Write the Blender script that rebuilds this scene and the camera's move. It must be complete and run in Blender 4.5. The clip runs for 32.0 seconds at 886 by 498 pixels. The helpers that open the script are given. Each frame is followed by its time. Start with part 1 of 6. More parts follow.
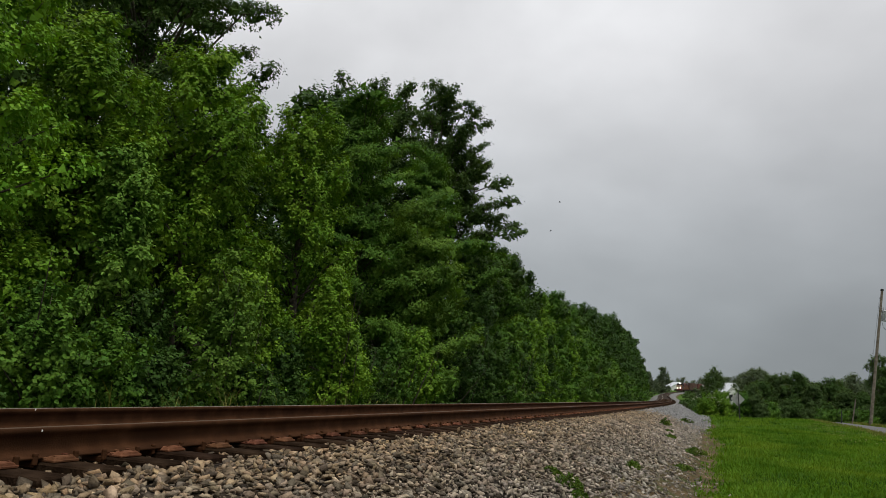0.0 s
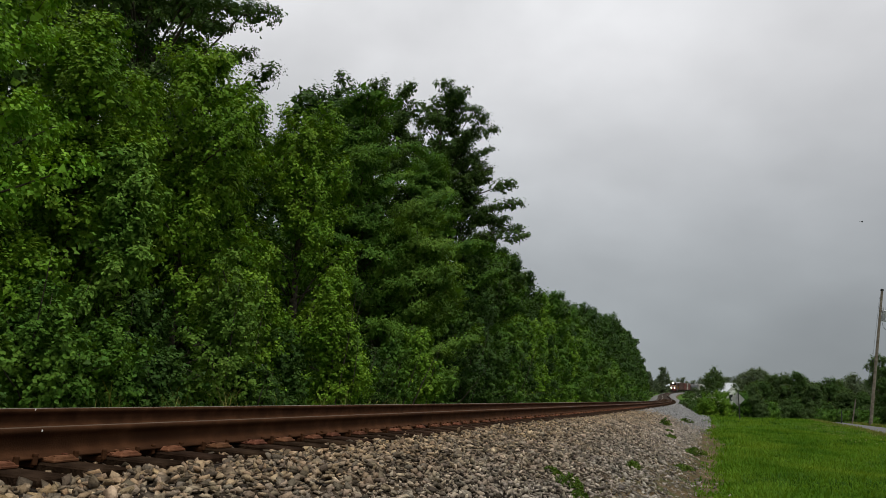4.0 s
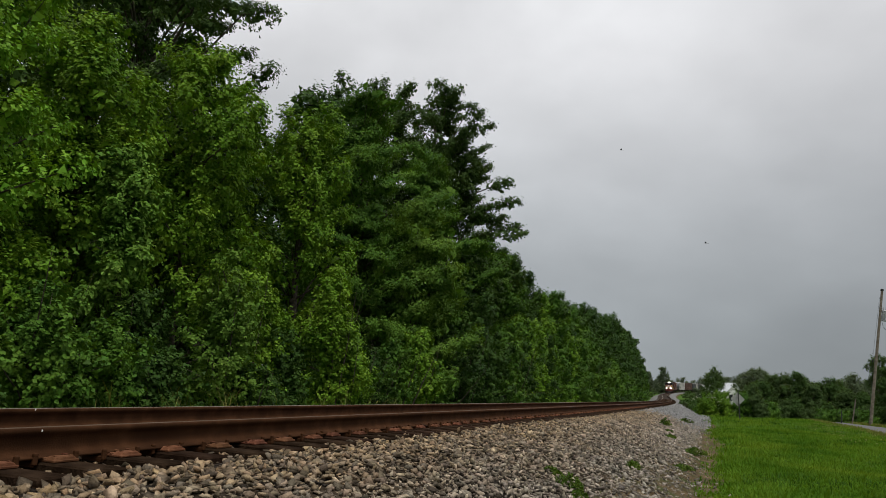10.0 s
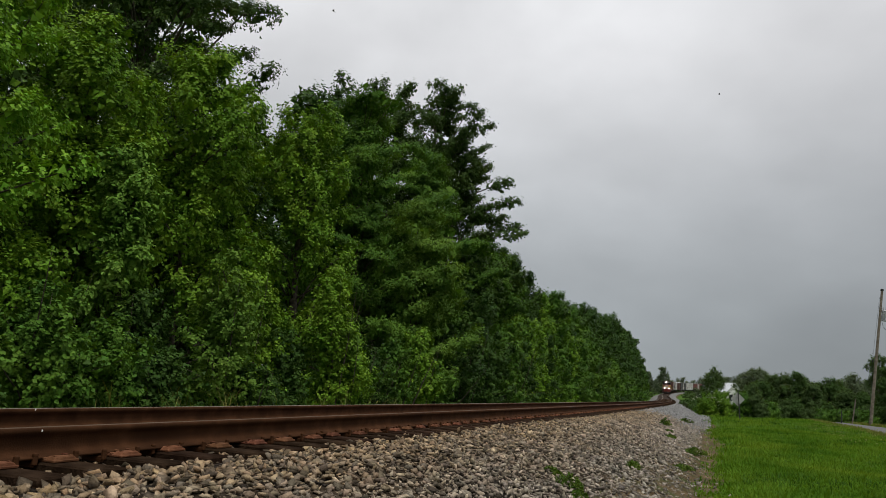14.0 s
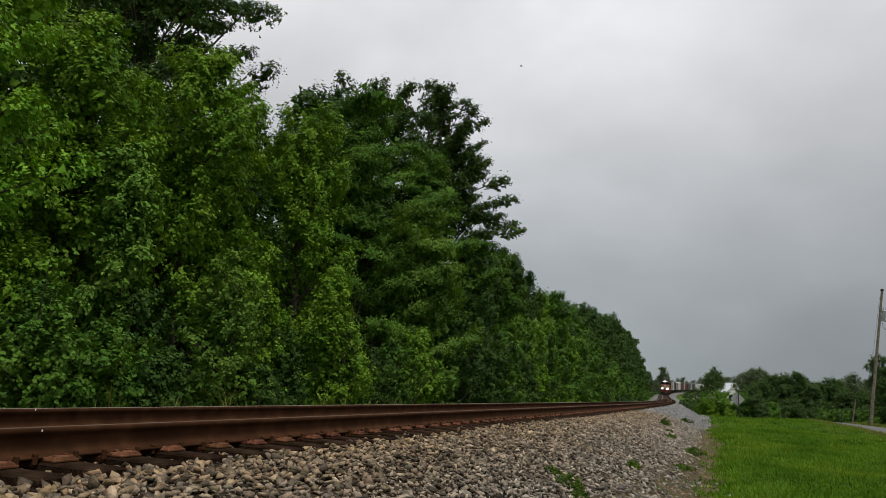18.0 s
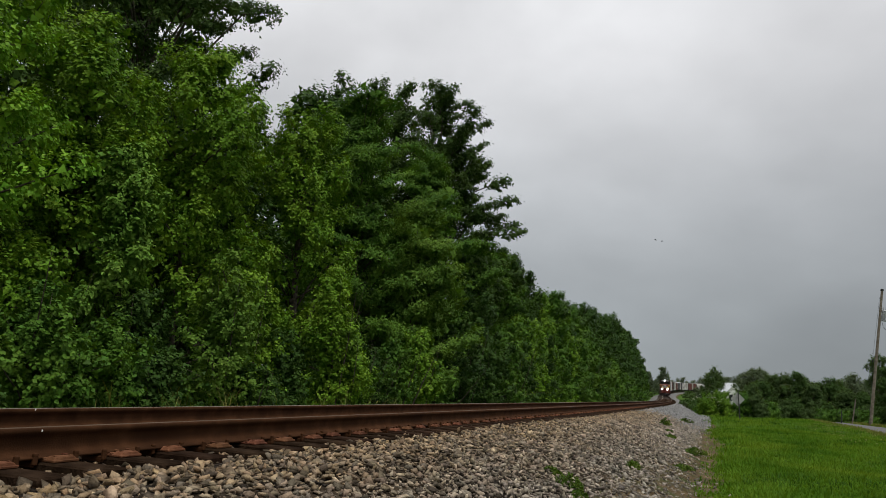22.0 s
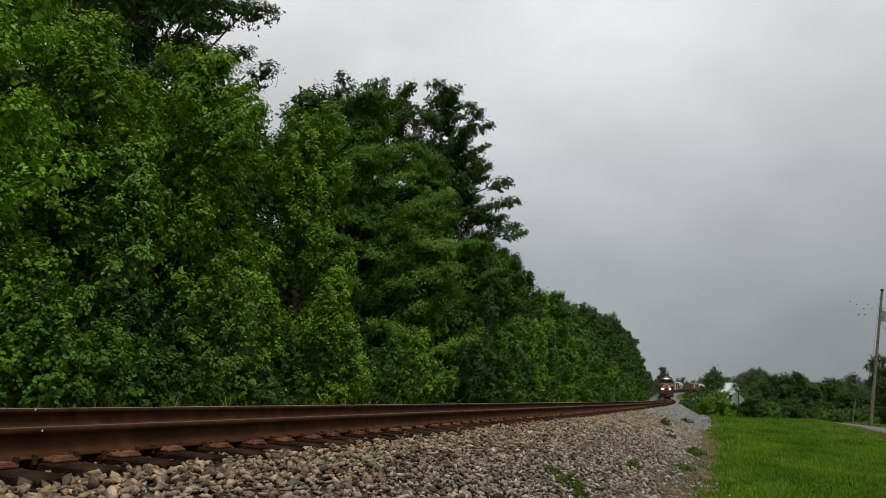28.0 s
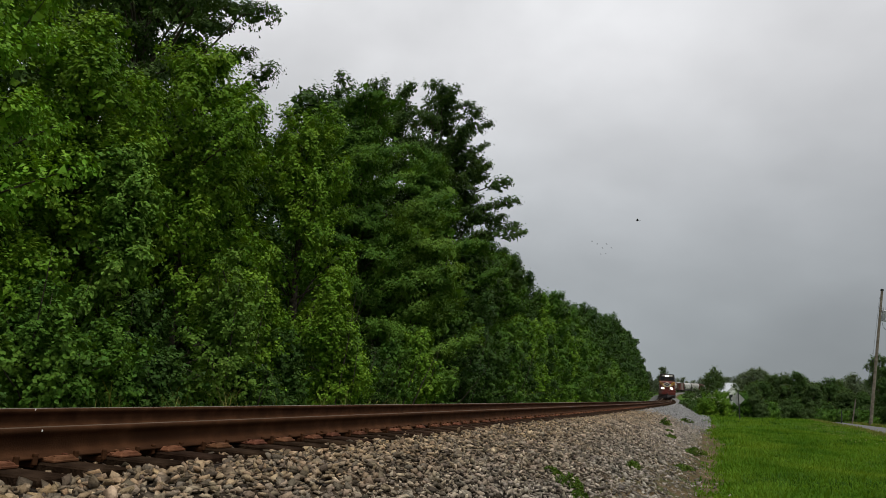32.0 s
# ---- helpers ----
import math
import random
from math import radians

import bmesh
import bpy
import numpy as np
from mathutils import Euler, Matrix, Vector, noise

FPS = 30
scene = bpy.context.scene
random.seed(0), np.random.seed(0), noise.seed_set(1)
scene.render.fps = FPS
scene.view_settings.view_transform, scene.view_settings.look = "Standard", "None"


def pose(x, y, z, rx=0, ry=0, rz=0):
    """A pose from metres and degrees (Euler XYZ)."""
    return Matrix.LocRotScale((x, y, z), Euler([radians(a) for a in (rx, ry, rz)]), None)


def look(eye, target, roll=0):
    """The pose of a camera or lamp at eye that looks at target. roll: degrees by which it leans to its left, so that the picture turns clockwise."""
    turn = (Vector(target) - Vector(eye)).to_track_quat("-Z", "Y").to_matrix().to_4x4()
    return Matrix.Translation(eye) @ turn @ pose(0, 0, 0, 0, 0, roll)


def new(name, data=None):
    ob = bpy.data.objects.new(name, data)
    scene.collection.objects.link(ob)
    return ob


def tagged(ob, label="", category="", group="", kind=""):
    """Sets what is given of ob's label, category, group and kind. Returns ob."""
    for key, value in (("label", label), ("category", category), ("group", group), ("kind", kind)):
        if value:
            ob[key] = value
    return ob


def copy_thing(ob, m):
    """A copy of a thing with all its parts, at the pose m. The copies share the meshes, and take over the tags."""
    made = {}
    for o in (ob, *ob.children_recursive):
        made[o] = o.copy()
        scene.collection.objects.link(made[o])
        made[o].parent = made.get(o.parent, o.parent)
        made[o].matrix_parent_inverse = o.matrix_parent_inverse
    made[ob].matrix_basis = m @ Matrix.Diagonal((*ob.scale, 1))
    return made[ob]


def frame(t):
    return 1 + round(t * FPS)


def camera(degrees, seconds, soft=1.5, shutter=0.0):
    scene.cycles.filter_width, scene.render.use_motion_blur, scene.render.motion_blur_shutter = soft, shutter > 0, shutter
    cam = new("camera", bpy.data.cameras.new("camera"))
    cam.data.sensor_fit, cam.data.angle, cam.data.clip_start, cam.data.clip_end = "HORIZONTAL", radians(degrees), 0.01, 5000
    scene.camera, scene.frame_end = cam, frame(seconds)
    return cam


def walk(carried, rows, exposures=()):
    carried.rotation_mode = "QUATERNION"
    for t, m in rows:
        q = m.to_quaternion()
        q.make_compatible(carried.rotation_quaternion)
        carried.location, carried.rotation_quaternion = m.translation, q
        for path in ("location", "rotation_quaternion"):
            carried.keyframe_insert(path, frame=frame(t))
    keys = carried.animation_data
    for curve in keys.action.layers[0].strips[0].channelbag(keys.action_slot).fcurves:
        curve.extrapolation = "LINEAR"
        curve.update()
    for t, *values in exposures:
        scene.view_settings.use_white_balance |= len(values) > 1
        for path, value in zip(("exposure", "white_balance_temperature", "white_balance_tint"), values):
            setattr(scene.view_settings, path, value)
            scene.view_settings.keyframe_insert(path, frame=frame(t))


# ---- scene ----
DEGREES = 62.0
EYE = Vector((0.0, 0.0, 1.40))
YAW, PITCH, ROLL = radians(20.604), radians(10.475), 3.485
AIM = Vector((-math.sin(YAW) * math.cos(PITCH), math.cos(YAW) * math.cos(PITCH), math.sin(PITCH)))
cam = camera(DEGREES, 32.0, soft=0.65)
walk(cam, [(0.0, look(EYE, EYE + AIM * 10, ROLL)), (32.0, look(EYE, EYE + AIM * 10, ROLL))])

# ---- light ----
SUN_EL, SUN_AZ = radians(68), radians(128)
world = bpy.data.worlds.new("overcast_sky")
scene.world = world
world.use_nodes = True


def link(tree, a, b):
    tree.links.new(a, b)


def build_world():
    nt = world.node_tree
    nt.nodes.clear()
    N = nt.nodes.new
    out, bg = N("ShaderNodeOutputWorld"), N("ShaderNodeBackground")
    sky = N("ShaderNodeTexSky")
    sky.sky_type, sky.sun_disc = "NISHITA", False
    sky.sun_elevation, sky.sun_rotation = SUN_EL, SUN_AZ
    sky.dust_density, sky.air_density = 3.0, 1.0
    dim = N("ShaderNodeMixRGB")
    dim.blend_type, dim.inputs[0].default_value = "MULTIPLY", 1.0
    dim.inputs[2].default_value = (0.09, 0.09, 0.09, 1)
    link(nt, sky.outputs[0], dim.inputs[1])
    co, sep = N("ShaderNodeTexCoord"), N("ShaderNodeSeparateXYZ")
    link(nt, co.outputs["Generated"], sep.inputs[0])
    # cloud deck: grey towards the horizon, brighter overhead
    ramp = N("ShaderNodeValToRGB")
    els = ramp.color_ramp.elements
    els[0].position, els[0].color = 0.0, (0.285, 0.318, 0.335, 1)
    els[1].position, els[1].color = 1.0, (0.90, 0.90, 0.92, 1)
    for p, c in ((0.10, (0.350, 0.378, 0.398)), (0.24, (0.475, 0.495, 0.515)), (0.42, (0.735, 0.74, 0.758)), (0.55, (0.85, 0.855, 0.873))):
        e = els.new(p)
        e.color = (*c, 1)
    link(nt, sep.outputs[2], ramp.inputs[0])
    # flatten the lookup so that clouds stretch along the horizon
    mp = N("ShaderNodeMapping")
    mp.inputs["Scale"].default_value = (1.0, 1.0, 1.6)
    link(nt, co.outputs["Generated"], mp.inputs[0])
    n1, n2 = N("ShaderNodeTexNoise"), N("ShaderNodeTexNoise")
    n1.inputs["Scale"].default_value, n1.inputs["Detail"].default_value = 2.1, 5.0
    n2.inputs["Scale"].default_value, n2.inputs["Detail"].default_value = 6.5, 6.0
    n1.inputs["Roughness"].default_value = n2.inputs["Roughness"].default_value = 0.45
    n1.inputs["Distortion"].default_value = 0.4
    link(nt, mp.outputs[0], n1.inputs["Vector"])
    link(nt, mp.outputs[0], n2.inputs["Vector"])
    r1, r2 = N("ShaderNodeMapRange"), N("ShaderNodeMapRange")
    for r, n, lo, hi in ((r1, n1, 0.88, 1.14), (r2, n2, 0.94, 1.06)):
        r.inputs[1].default_value, r.inputs[2].default_value = 0.32, 0.68
        r.inputs[3].default_value, r.inputs[4].default_value = lo, hi
        link(nt, n.outputs[0], r.inputs[0])
    mul = N("ShaderNodeMath")
    mul.operation = "MULTIPLY"
    link(nt, r1.outputs[0], mul.inputs[0])
    link(nt, r2.outputs[0], mul.inputs[1])
    cl = N("ShaderNodeVectorMath")
    cl.operation = "SCALE"
    link(nt, ramp.outputs[0], cl.inputs[0])
    link(nt, mul.outputs[0], cl.inputs["Scale"])
    # the deck thickens towards the east
    east, cl2 = N("ShaderNodeMapRange"), N("ShaderNodeVectorMath")
    east.inputs[1].default_value, east.inputs[2].default_value = -0.12, 0.30
    east.inputs[3].default_value, east.inputs[4].default_value = 1.0, 0.83
    link(nt, sep.outputs[0], east.inputs[0])
    cl2.operation = "SCALE"
    link(nt, cl.outputs[0], cl2.inputs[0])
    link(nt, east.outputs[0], cl2.inputs["Scale"])
    mix = N("ShaderNodeMixRGB")
    mix.inputs[0].default_value = 0.95
    link(nt, dim.outputs[0], mix.inputs[1])
    link(nt, cl2.outputs[0], mix.inputs[2])
    link(nt, mix.outputs[0], bg.inputs[0])
    bg.inputs[1].default_value = 0.80
    link(nt, bg.outputs[0], out.inputs[0])


build_world()
sun = new("sun", bpy.data.lights.new("sun", "SUN"))
sun.data.energy, sun.data.angle, sun.data.color = 1.6, radians(12), (1.0, 0.97, 0.92)
sun.matrix_world = look((0, 0, 50), Vector((0, 0, 50)) - Vector((math.sin(SUN_AZ) * math.cos(SUN_EL), math.cos(SUN_AZ) * math.cos(SUN_EL), math.sin(SUN_EL))))
scene.view_settings.exposure = 0.33


# ---- materials ----
def material(name, colours, rough=0.8, scale=6.0, bump=0.0, bump_scale=40.0, metal=0.0, spread=0.0, spread_by="island", translucent=0.0, coat=0.0, stain=None, stain_scale=1.5, detail=6.0, spec=0.3):
    """colours: two or three base colours, mixed by noise at the given scale; spread: value change from piece to piece."""
    m = bpy.data.materials.new(name)
    m.use_nodes = True
    nt = m.node_tree
    N = nt.nodes.new
    b = nt.nodes["Principled BSDF"]
    co = N("ShaderNodeTexCoord")
    no = N("ShaderNodeTexNoise")
    no.inputs["Scale"].default_value, no.inputs["Detail"].default_value = scale, detail
    link(nt, co.outputs["Object"], no.inputs["Vector"])
    ramp = N("ShaderNodeValToRGB")
    els = ramp.color_ramp.elements
    els[0].position, els[1].position = 0.33, 0.67
    els[0].color, els[1].color = (*colours[0], 1), (*colours[-1], 1)
    if len(colours) == 3:
        e = els.new(0.5)
        e.color = (*colours[1], 1)
    link(nt, no.outputs[0], ramp.inputs[0])
    col = ramp.outputs[0]
    if stain:
        n2, r2, mx = N("ShaderNodeTexNoise"), N("ShaderNodeMapRange"), N("ShaderNodeMixRGB")
        n2.inputs["Scale"].default_value, n2.inputs["Detail"].default_value = stain_scale, 5
        link(nt, co.outputs["Object"], n2.inputs["Vector"])
        r2.inputs[1].default_value, r2.inputs[2].default_value = 0.48, 0.68
        link(nt, n2.outputs[0], r2.inputs[0])
        link(nt, r2.outputs[0], mx.inputs[0])
        link(nt, col, mx.inputs[1])
        mx.inputs[2].default_value = (*stain, 1)
        col = mx.outputs[0]
    if spread:
        if spread_by == "island":
            src = N("ShaderNodeNewGeometry").outputs["Random Per Island"]
        else:
            src = N("ShaderNodeObjectInfo").outputs["Random"]
        hsv, rv, rh, rr = N("ShaderNodeHueSaturation"), N("ShaderNodeMapRange"), N("ShaderNodeMapRange"), N("ShaderNodeMath")
        rv.inputs[3].default_value, rv.inputs[4].default_value = 1 - spread, 1 + spread
        rh.inputs[3].default_value, rh.inputs[4].default_value = 0.5 - spread * 0.04, 0.5 + spread * 0.04
        rr.operation = "FRACT"
        mm = N("ShaderNodeMath")
        mm.operation = "MULTIPLY"
        mm.inputs[1].default_value = 17.3
        link(nt, src, mm.inputs[0])
        link(nt, mm.outputs[0], rr.inputs[0])
        link(nt, src, rv.inputs[0])
        link(nt, rr.outputs[0], rh.inputs[0])
        link(nt, rv.outputs[0], hsv.inputs["Value"])
        link(nt, rh.outputs[0], hsv.inputs["Hue"])
        link(nt, col, hsv.inputs["Color"])
        col = hsv.outputs[0]
    link(nt, col, b.inputs["Base Color"])
    b.inputs["Roughness"].default_value, b.inputs["Metallic"].default_value = rough, metal
    b.inputs["Coat Weight"].default_value, b.inputs["Specular IOR Level"].default_value = coat, spec
    if bump:
        nb, bp = N("ShaderNodeTexNoise"), N("ShaderNodeBump")
        nb.inputs["Scale"].default_value, nb.inputs["Detail"].default_value = bump_scale, 4
        link(nt, co.outputs["Object"], nb.inputs["Vector"])
        bp.inputs["Strength"].default_value, bp.inputs["Distance"].default_value = bump, 0.02
        link(nt, nb.outputs[0], bp.inputs["Height"])
        link(nt, bp.outputs[0], b.inputs["Normal"])
    if translucent:
        tr, ms = N("ShaderNodeBsdfTranslucent"), N("ShaderNodeMixShader")
        br = N("ShaderNodeMixRGB")
        br.blend_type, br.inputs[0].default_value, br.inputs[2].default_value = "MULTIPLY", 1.0, (1.5, 1.35, 0.5, 1)
        link(nt, col, br.inputs[1])
        link(nt, br.outputs[0], tr.inputs[0])
        ms.inputs[0].default_value = translucent
        link(nt, b.outputs[0], ms.inputs[1])
        link(nt, tr.outputs[0], ms.inputs[2])
        link(nt, ms.outputs[0], nt.nodes["Material Output"].inputs["Surface"])
    return m


def glow(name, colour, strength):
    m = material(name, [colour, colour])
    b = m.node_tree.nodes["Principled BSDF"]
    b.inputs["Emission Color"].default_value, b.inputs["Emission Strength"].default_value = (*colour, 1), strength
    return m


M_GRASS = material("mown_grass_soil", [(0.036, 0.082, 0.011), (0.054, 0.112, 0.014), (0.078, 0.142, 0.020)], 0.95, 0.5, 0.5, 30, stain=(0.060, 0.095, 0.020), stain_scale=0.25, spec=0.02)
M_BLADE = material("grass_blades", [(0.044, 0.110, 0.012), (0.078, 0.165, 0.017), (0.122, 0.222, 0.026)], 0.6, 0.55, spread=0.20, translucent=0.36, spec=0.0, stain=(0.135, 0.215, 0.024), stain_scale=0.3)
M_RANK = material("rank_grass_blades", [(0.028, 0.074, 0.011), (0.044, 0.102, 0.015), (0.066, 0.132, 0.022)], 0.6, 0.5, spread=0.25, translucent=0.25, spec=0.0)
M_DRYBLADE = material("dry_grass_blades", [(0.12, 0.14, 0.035), (0.20, 0.20, 0.06)], 0.7, 0.8, spread=0.3, translucent=0.2, spec=0.0)
M_DIRT = material("clay_dirt", [(0.060, 0.042, 0.022), (0.108, 0.078, 0.043), (0.165, 0.120, 0.070)], 0.95, 2.4, 1.0, 25, stain=(0.050, 0.062, 0.022), stain_scale=1.6, spec=0.02)
# nearly black: shade of the gaps between stones, painted into the bed
M_BED_SHADED = material("ballast_bed", [(0.010, 0.008, 0.006), (0.020, 0.016, 0.013), (0.04, 0.034, 0.028)], 0.95, 18, 1.0, 25, stain=(0.07, 0.05, 0.03), stain_scale=0.7, spec=0.02)


def stone_material():
    """Broken limestone: tan and rust-stained beside the rails, blue-grey down the bank, each stone its own shade."""
    m = material("ballast_stone", [(0.100, 0.087, 0.068), (0.205, 0.182, 0.150), (0.350, 0.325, 0.282)], 0.92, 9.0, 0.6, 60, spread=0.62, spec=0.05)
    nt = m.node_tree
    N = nt.nodes.new
    b = nt.nodes["Principled BSDF"]
    src = b.inputs["Base Color"].links[0].from_socket
    co, sep, n1 = N("ShaderNodeTexCoord"), N("ShaderNodeSeparateXYZ"), N("ShaderNodeTexNoise")
    link(nt, co.outputs["Object"], sep.inputs[0])
    link(nt, co.outputs["Object"], n1.inputs["Vector"])
    n1.inputs["Scale"].default_value, n1.inputs["Detail"].default_value = 0.9, 4
    rust, add, isl = N("ShaderNodeMapRange"), N("ShaderNodeMath"), N("ShaderNodeNewGeometry")
    # iron dust falls within a stride of the rails
    add.operation = "MULTIPLY_ADD"
    link(nt, n1.outputs[0], add.inputs[0])
    add.inputs[1].default_value = 2.4
    link(nt, sep.outputs[0], add.inputs[2])
    rust.inputs[1].default_value, rust.inputs[2].default_value = 0.6, -2.0
    rust.inputs[3].default_value, rust.inputs[4].default_value = 0.0, 1.0
    link(nt, add.outputs[0], rust.inputs[0])
    per = N("ShaderNodeMath")
    per.operation = "MULTIPLY"
    lift = N("ShaderNodeMapRange")
    lift.inputs[3].default_value = 0.45
    link(nt, isl.outputs["Random Per Island"], lift.inputs[0])
    link(nt, rust.outputs[0], per.inputs[0])
    link(nt, lift.outputs[0], per.inputs[1])
    mx = N("ShaderNodeMixRGB")
    mx.blend_type = "MULTIPLY"
    link(nt, per.outputs[0], mx.inputs[0])
    link(nt, src, mx.inputs[1])
    mx.inputs[2].default_value = (1.0, 0.77, 0.51, 1)
    link(nt, mx.outputs[0], b.inputs["Base Color"])
    return m


M_STONE = stone_material()
M_STONE_FAR = material("pale_ballast_stone", [(0.15, 0.148, 0.142), (0.21, 0.21, 0.205), (0.27, 0.27, 0.265)], 0.92, 3.0, 0.5, 60, spread=0.4, spec=0.02)
M_RAIL = material("rusty_rail_steel", [(0.042, 0.0180, 0.0078), (0.056, 0.0240, 0.0104), (0.074, 0.0330, 0.0150)], 0.8, 7, 0.3, 90, stain=(0.036, 0.0155, 0.0068), stain_scale=3.0, spec=0.05)
M_RUN = material("polished_rail_top", [(0.24, 0.21, 0.165), (0.34, 0.30, 0.24)], 0.5, 5, 0.05, 60, metal=0.7)
M_RUN_DULL = material("dull_rail_top", [(0.075, 0.050, 0.032), (0.12, 0.085, 0.058)], 0.6, 5, 0.05, 60, metal=0.4, spec=0.1)
M_BED_PALE = material("pale_ballast_bed", [(0.10, 0.10, 0.096), (0.16, 0.16, 0.155), (0.21, 0.21, 0.205)], 0.95, 2.0, 1.0, 8, spec=0.02)
# dark brown centre strip of the bed, below rails and ties
M_BED_DARK = material("dark_brown_ballast", [(0.022, 0.016, 0.012), (0.040, 0.030, 0.023), (0.066, 0.052, 0.042)], 0.95, 4.0, 1.0, 12, spec=0.02)
M_TIE = material("creosoted_wood", [(0.017, 0.0098, 0.0058), (0.034, 0.0205, 0.0125), (0.060, 0.038, 0.024)], 0.95, 5, 0.9, 35, spread=0.3, spread_by="object", spec=0.02)
M_PLATE = material("rusty_tie_plate", [(0.066, 0.026, 0.013), (0.108, 0.044, 0.022), (0.150, 0.066, 0.035)], 0.85, 14, 0.4, 120, spread=0.25, spread_by="object", spec=0.08)
M_BARK = material("bark", [(0.035, 0.028, 0.020), (0.065, 0.052, 0.038), (0.10, 0.085, 0.065)], 0.95, 9, 1.0, 40)
M_LEAF_LIGHT = material("leaf_bright_green", [(0.075, 0.165, 0.013), (0.115, 0.225, 0.018), (0.170, 0.285, 0.026)], 0.5, 0.9, spread=0.22, translucent=0.16, spec=0.06)
M_LEAF_FRESH = material("leaf_fresh_green", [(0.105, 0.235, 0.020), (0.165, 0.325, 0.030), (0.235, 0.400, 0.042)], 0.5, 0.9, spread=0.22, translucent=0.18, spec=0.06)
M_LEAF_MID = material("leaf_mid_green", [(0.046, 0.110, 0.016), (0.071, 0.154, 0.019), (0.105, 0.202, 0.025)], 0.5, 0.9, spread=0.22, translucent=0.18, spec=0.06)
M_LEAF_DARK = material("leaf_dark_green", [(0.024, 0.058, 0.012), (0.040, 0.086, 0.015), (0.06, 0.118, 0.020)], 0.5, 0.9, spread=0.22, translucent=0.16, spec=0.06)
M_LEAF_OAK = material("leaf_oak_green", [(0.030, 0.060, 0.014), (0.046, 0.086, 0.018), (0.066, 0.112, 0.024)], 0.55, 0.9, spread=0.22, translucent=0.16, spec=0.05)
M_LEAF_FERN = material("leaf_soft_green", [(0.062, 0.132, 0.021), (0.096, 0.182, 0.026), (0.134, 0.228, 0.036)], 0.55, 0.9, spread=0.20, translucent=0.20, spec=0.05)
M_LEAF_PALER = material("leaf_light_soft_green", [(0.085, 0.180, 0.026), (0.125, 0.240, 0.036), (0.175, 0.300, 0.050)], 0.6, 0.9, spread=0.22, translucent=0.18, spec=0.05)
M_WEED = material("weed_leaf", [(0.048, 0.098, 0.014), (0.078, 0.140, 0.022), (0.120, 0.180, 0.036)], 0.6, 4, spread=0.35, translucent=0.25, spec=0.04)
# haze painted into the leaf colour of trees behind the hedge and further
M_LEAF_HAZED = material("leaf_hazed_green", [(0.078, 0.108, 0.060), (0.096, 0.128, 0.070), (0.112, 0.146, 0.080)], 0.9, 0.1, spread=0.08, translucent=0.2, spec=0.03)
# green greyed a little, as painted haze, for growth further off
M_LEAF_FAR = material("leaf_far_hazed_green", [(0.052, 0.090, 0.031), (0.070, 0.115, 0.038), (0.090, 0.140, 0.046)], 0.8, 0.15, spread=0.10, translucent=0.28, spec=0.03)
M_LEAF_HEDGE = material("leaf_hedge_green", [(0.044, 0.086, 0.025), (0.060, 0.110, 0.031), (0.080, 0.136, 0.038)], 0.8, 0.15, spread=0.12, translucent=0.28, spec=0.03)
# greyest leaves: still more haze painted in, for trees beyond 400 metres
M_LEAF_HAZE = material("leaf_haze_grey", [(0.125, 0.152, 0.112), (0.145, 0.174, 0.126), (0.165, 0.192, 0.140)], 0.95, 0.1, spread=0.06, translucent=0.2, spec=0.02)
M_CLOVER = material("clover_heads", [(0.20, 0.23, 0.06), (0.30, 0.32, 0.11)], 0.9, 4, spec=0.02)
M_ASPHALT = material("worn_asphalt", [(0.085, 0.083, 0.08), (0.125, 0.122, 0.118)], 0.9, 3, 0.3, 80)
M_GLINT = material("white_glint", [(0.8, 0.8, 0.78), (0.85, 0.85, 0.83)], 0.5, 5)
M_FLOWER = material("white_blossom", [(0.44, 0.47, 0.30), (0.55, 0.57, 0.40)], 0.9, 5)
M_POLE = material("weathered_pole_wood", [(0.120, 0.098, 0.074), (0.170, 0.142, 0.110), (0.225, 0.192, 0.155)], 0.9, 6, 0.5, 30)
M_STEEL = material("galvanised_steel", [(0.30, 0.31, 0.32), (0.40, 0.41, 0.42)], 0.5, 4, metal=0.4)
M_CABLE = material("black_cable", [(0.015, 0.015, 0.016), (0.025, 0.025, 0.026)], 0.6, 5)
M_SIGNBACK = material("bare_sign_metal", [(0.33, 0.33, 0.32), (0.42, 0.42, 0.41)], 0.5, 3, metal=0.3)
M_POST = material("dark_sign_post", [(0.03, 0.035, 0.03), (0.05, 0.055, 0.045)], 0.7, 5)
M_WHITEWALL = material("white_siding", [(0.62, 0.62, 0.60), (0.74, 0.74, 0.72)], 0.8, 0.6)
M_TINROOF = material("pale_metal_roof", [(0.50, 0.52, 0.54), (0.62, 0.64, 0.66)], 0.45, 0.5, metal=0.2)
M_GLASS = material("dark_window_glass", [(0.012, 0.014, 0.016), (0.02, 0.022, 0.025)], 0.08, 2)
# the hills' woods in blue-grey: distance haze is painted into this colour
M_HILL_HAZED = material("hazed_wooded_hill", [(0.17, 0.195, 0.195), (0.20, 0.225, 0.222)], 1.0, 0.01)

# ---- the track's line in plan ----
STEP = 0.5
SS = np.arange(-20.0, 700.0, STEP)
KAPPA = np.interp(SS, [30, 60, 100, 140, 180, 230, 290, 340, 380, 560, 600], [0.000173, 0.000616, 0.000616, 0.000234, 0.000234, -0.0004665, -0.0004665, -0.000137, -0.004132, -0.004132, 0.0])
PHI = np.cumsum(KAPPA) * STEP
PHI -= np.interp(1.0, SS, PHI)
TX, TY = np.cumsum(-np.sin(PHI)) * STEP, np.cumsum(np.cos(PHI)) * STEP
TX += -4.604 - np.interp(1.0, SS, TX)
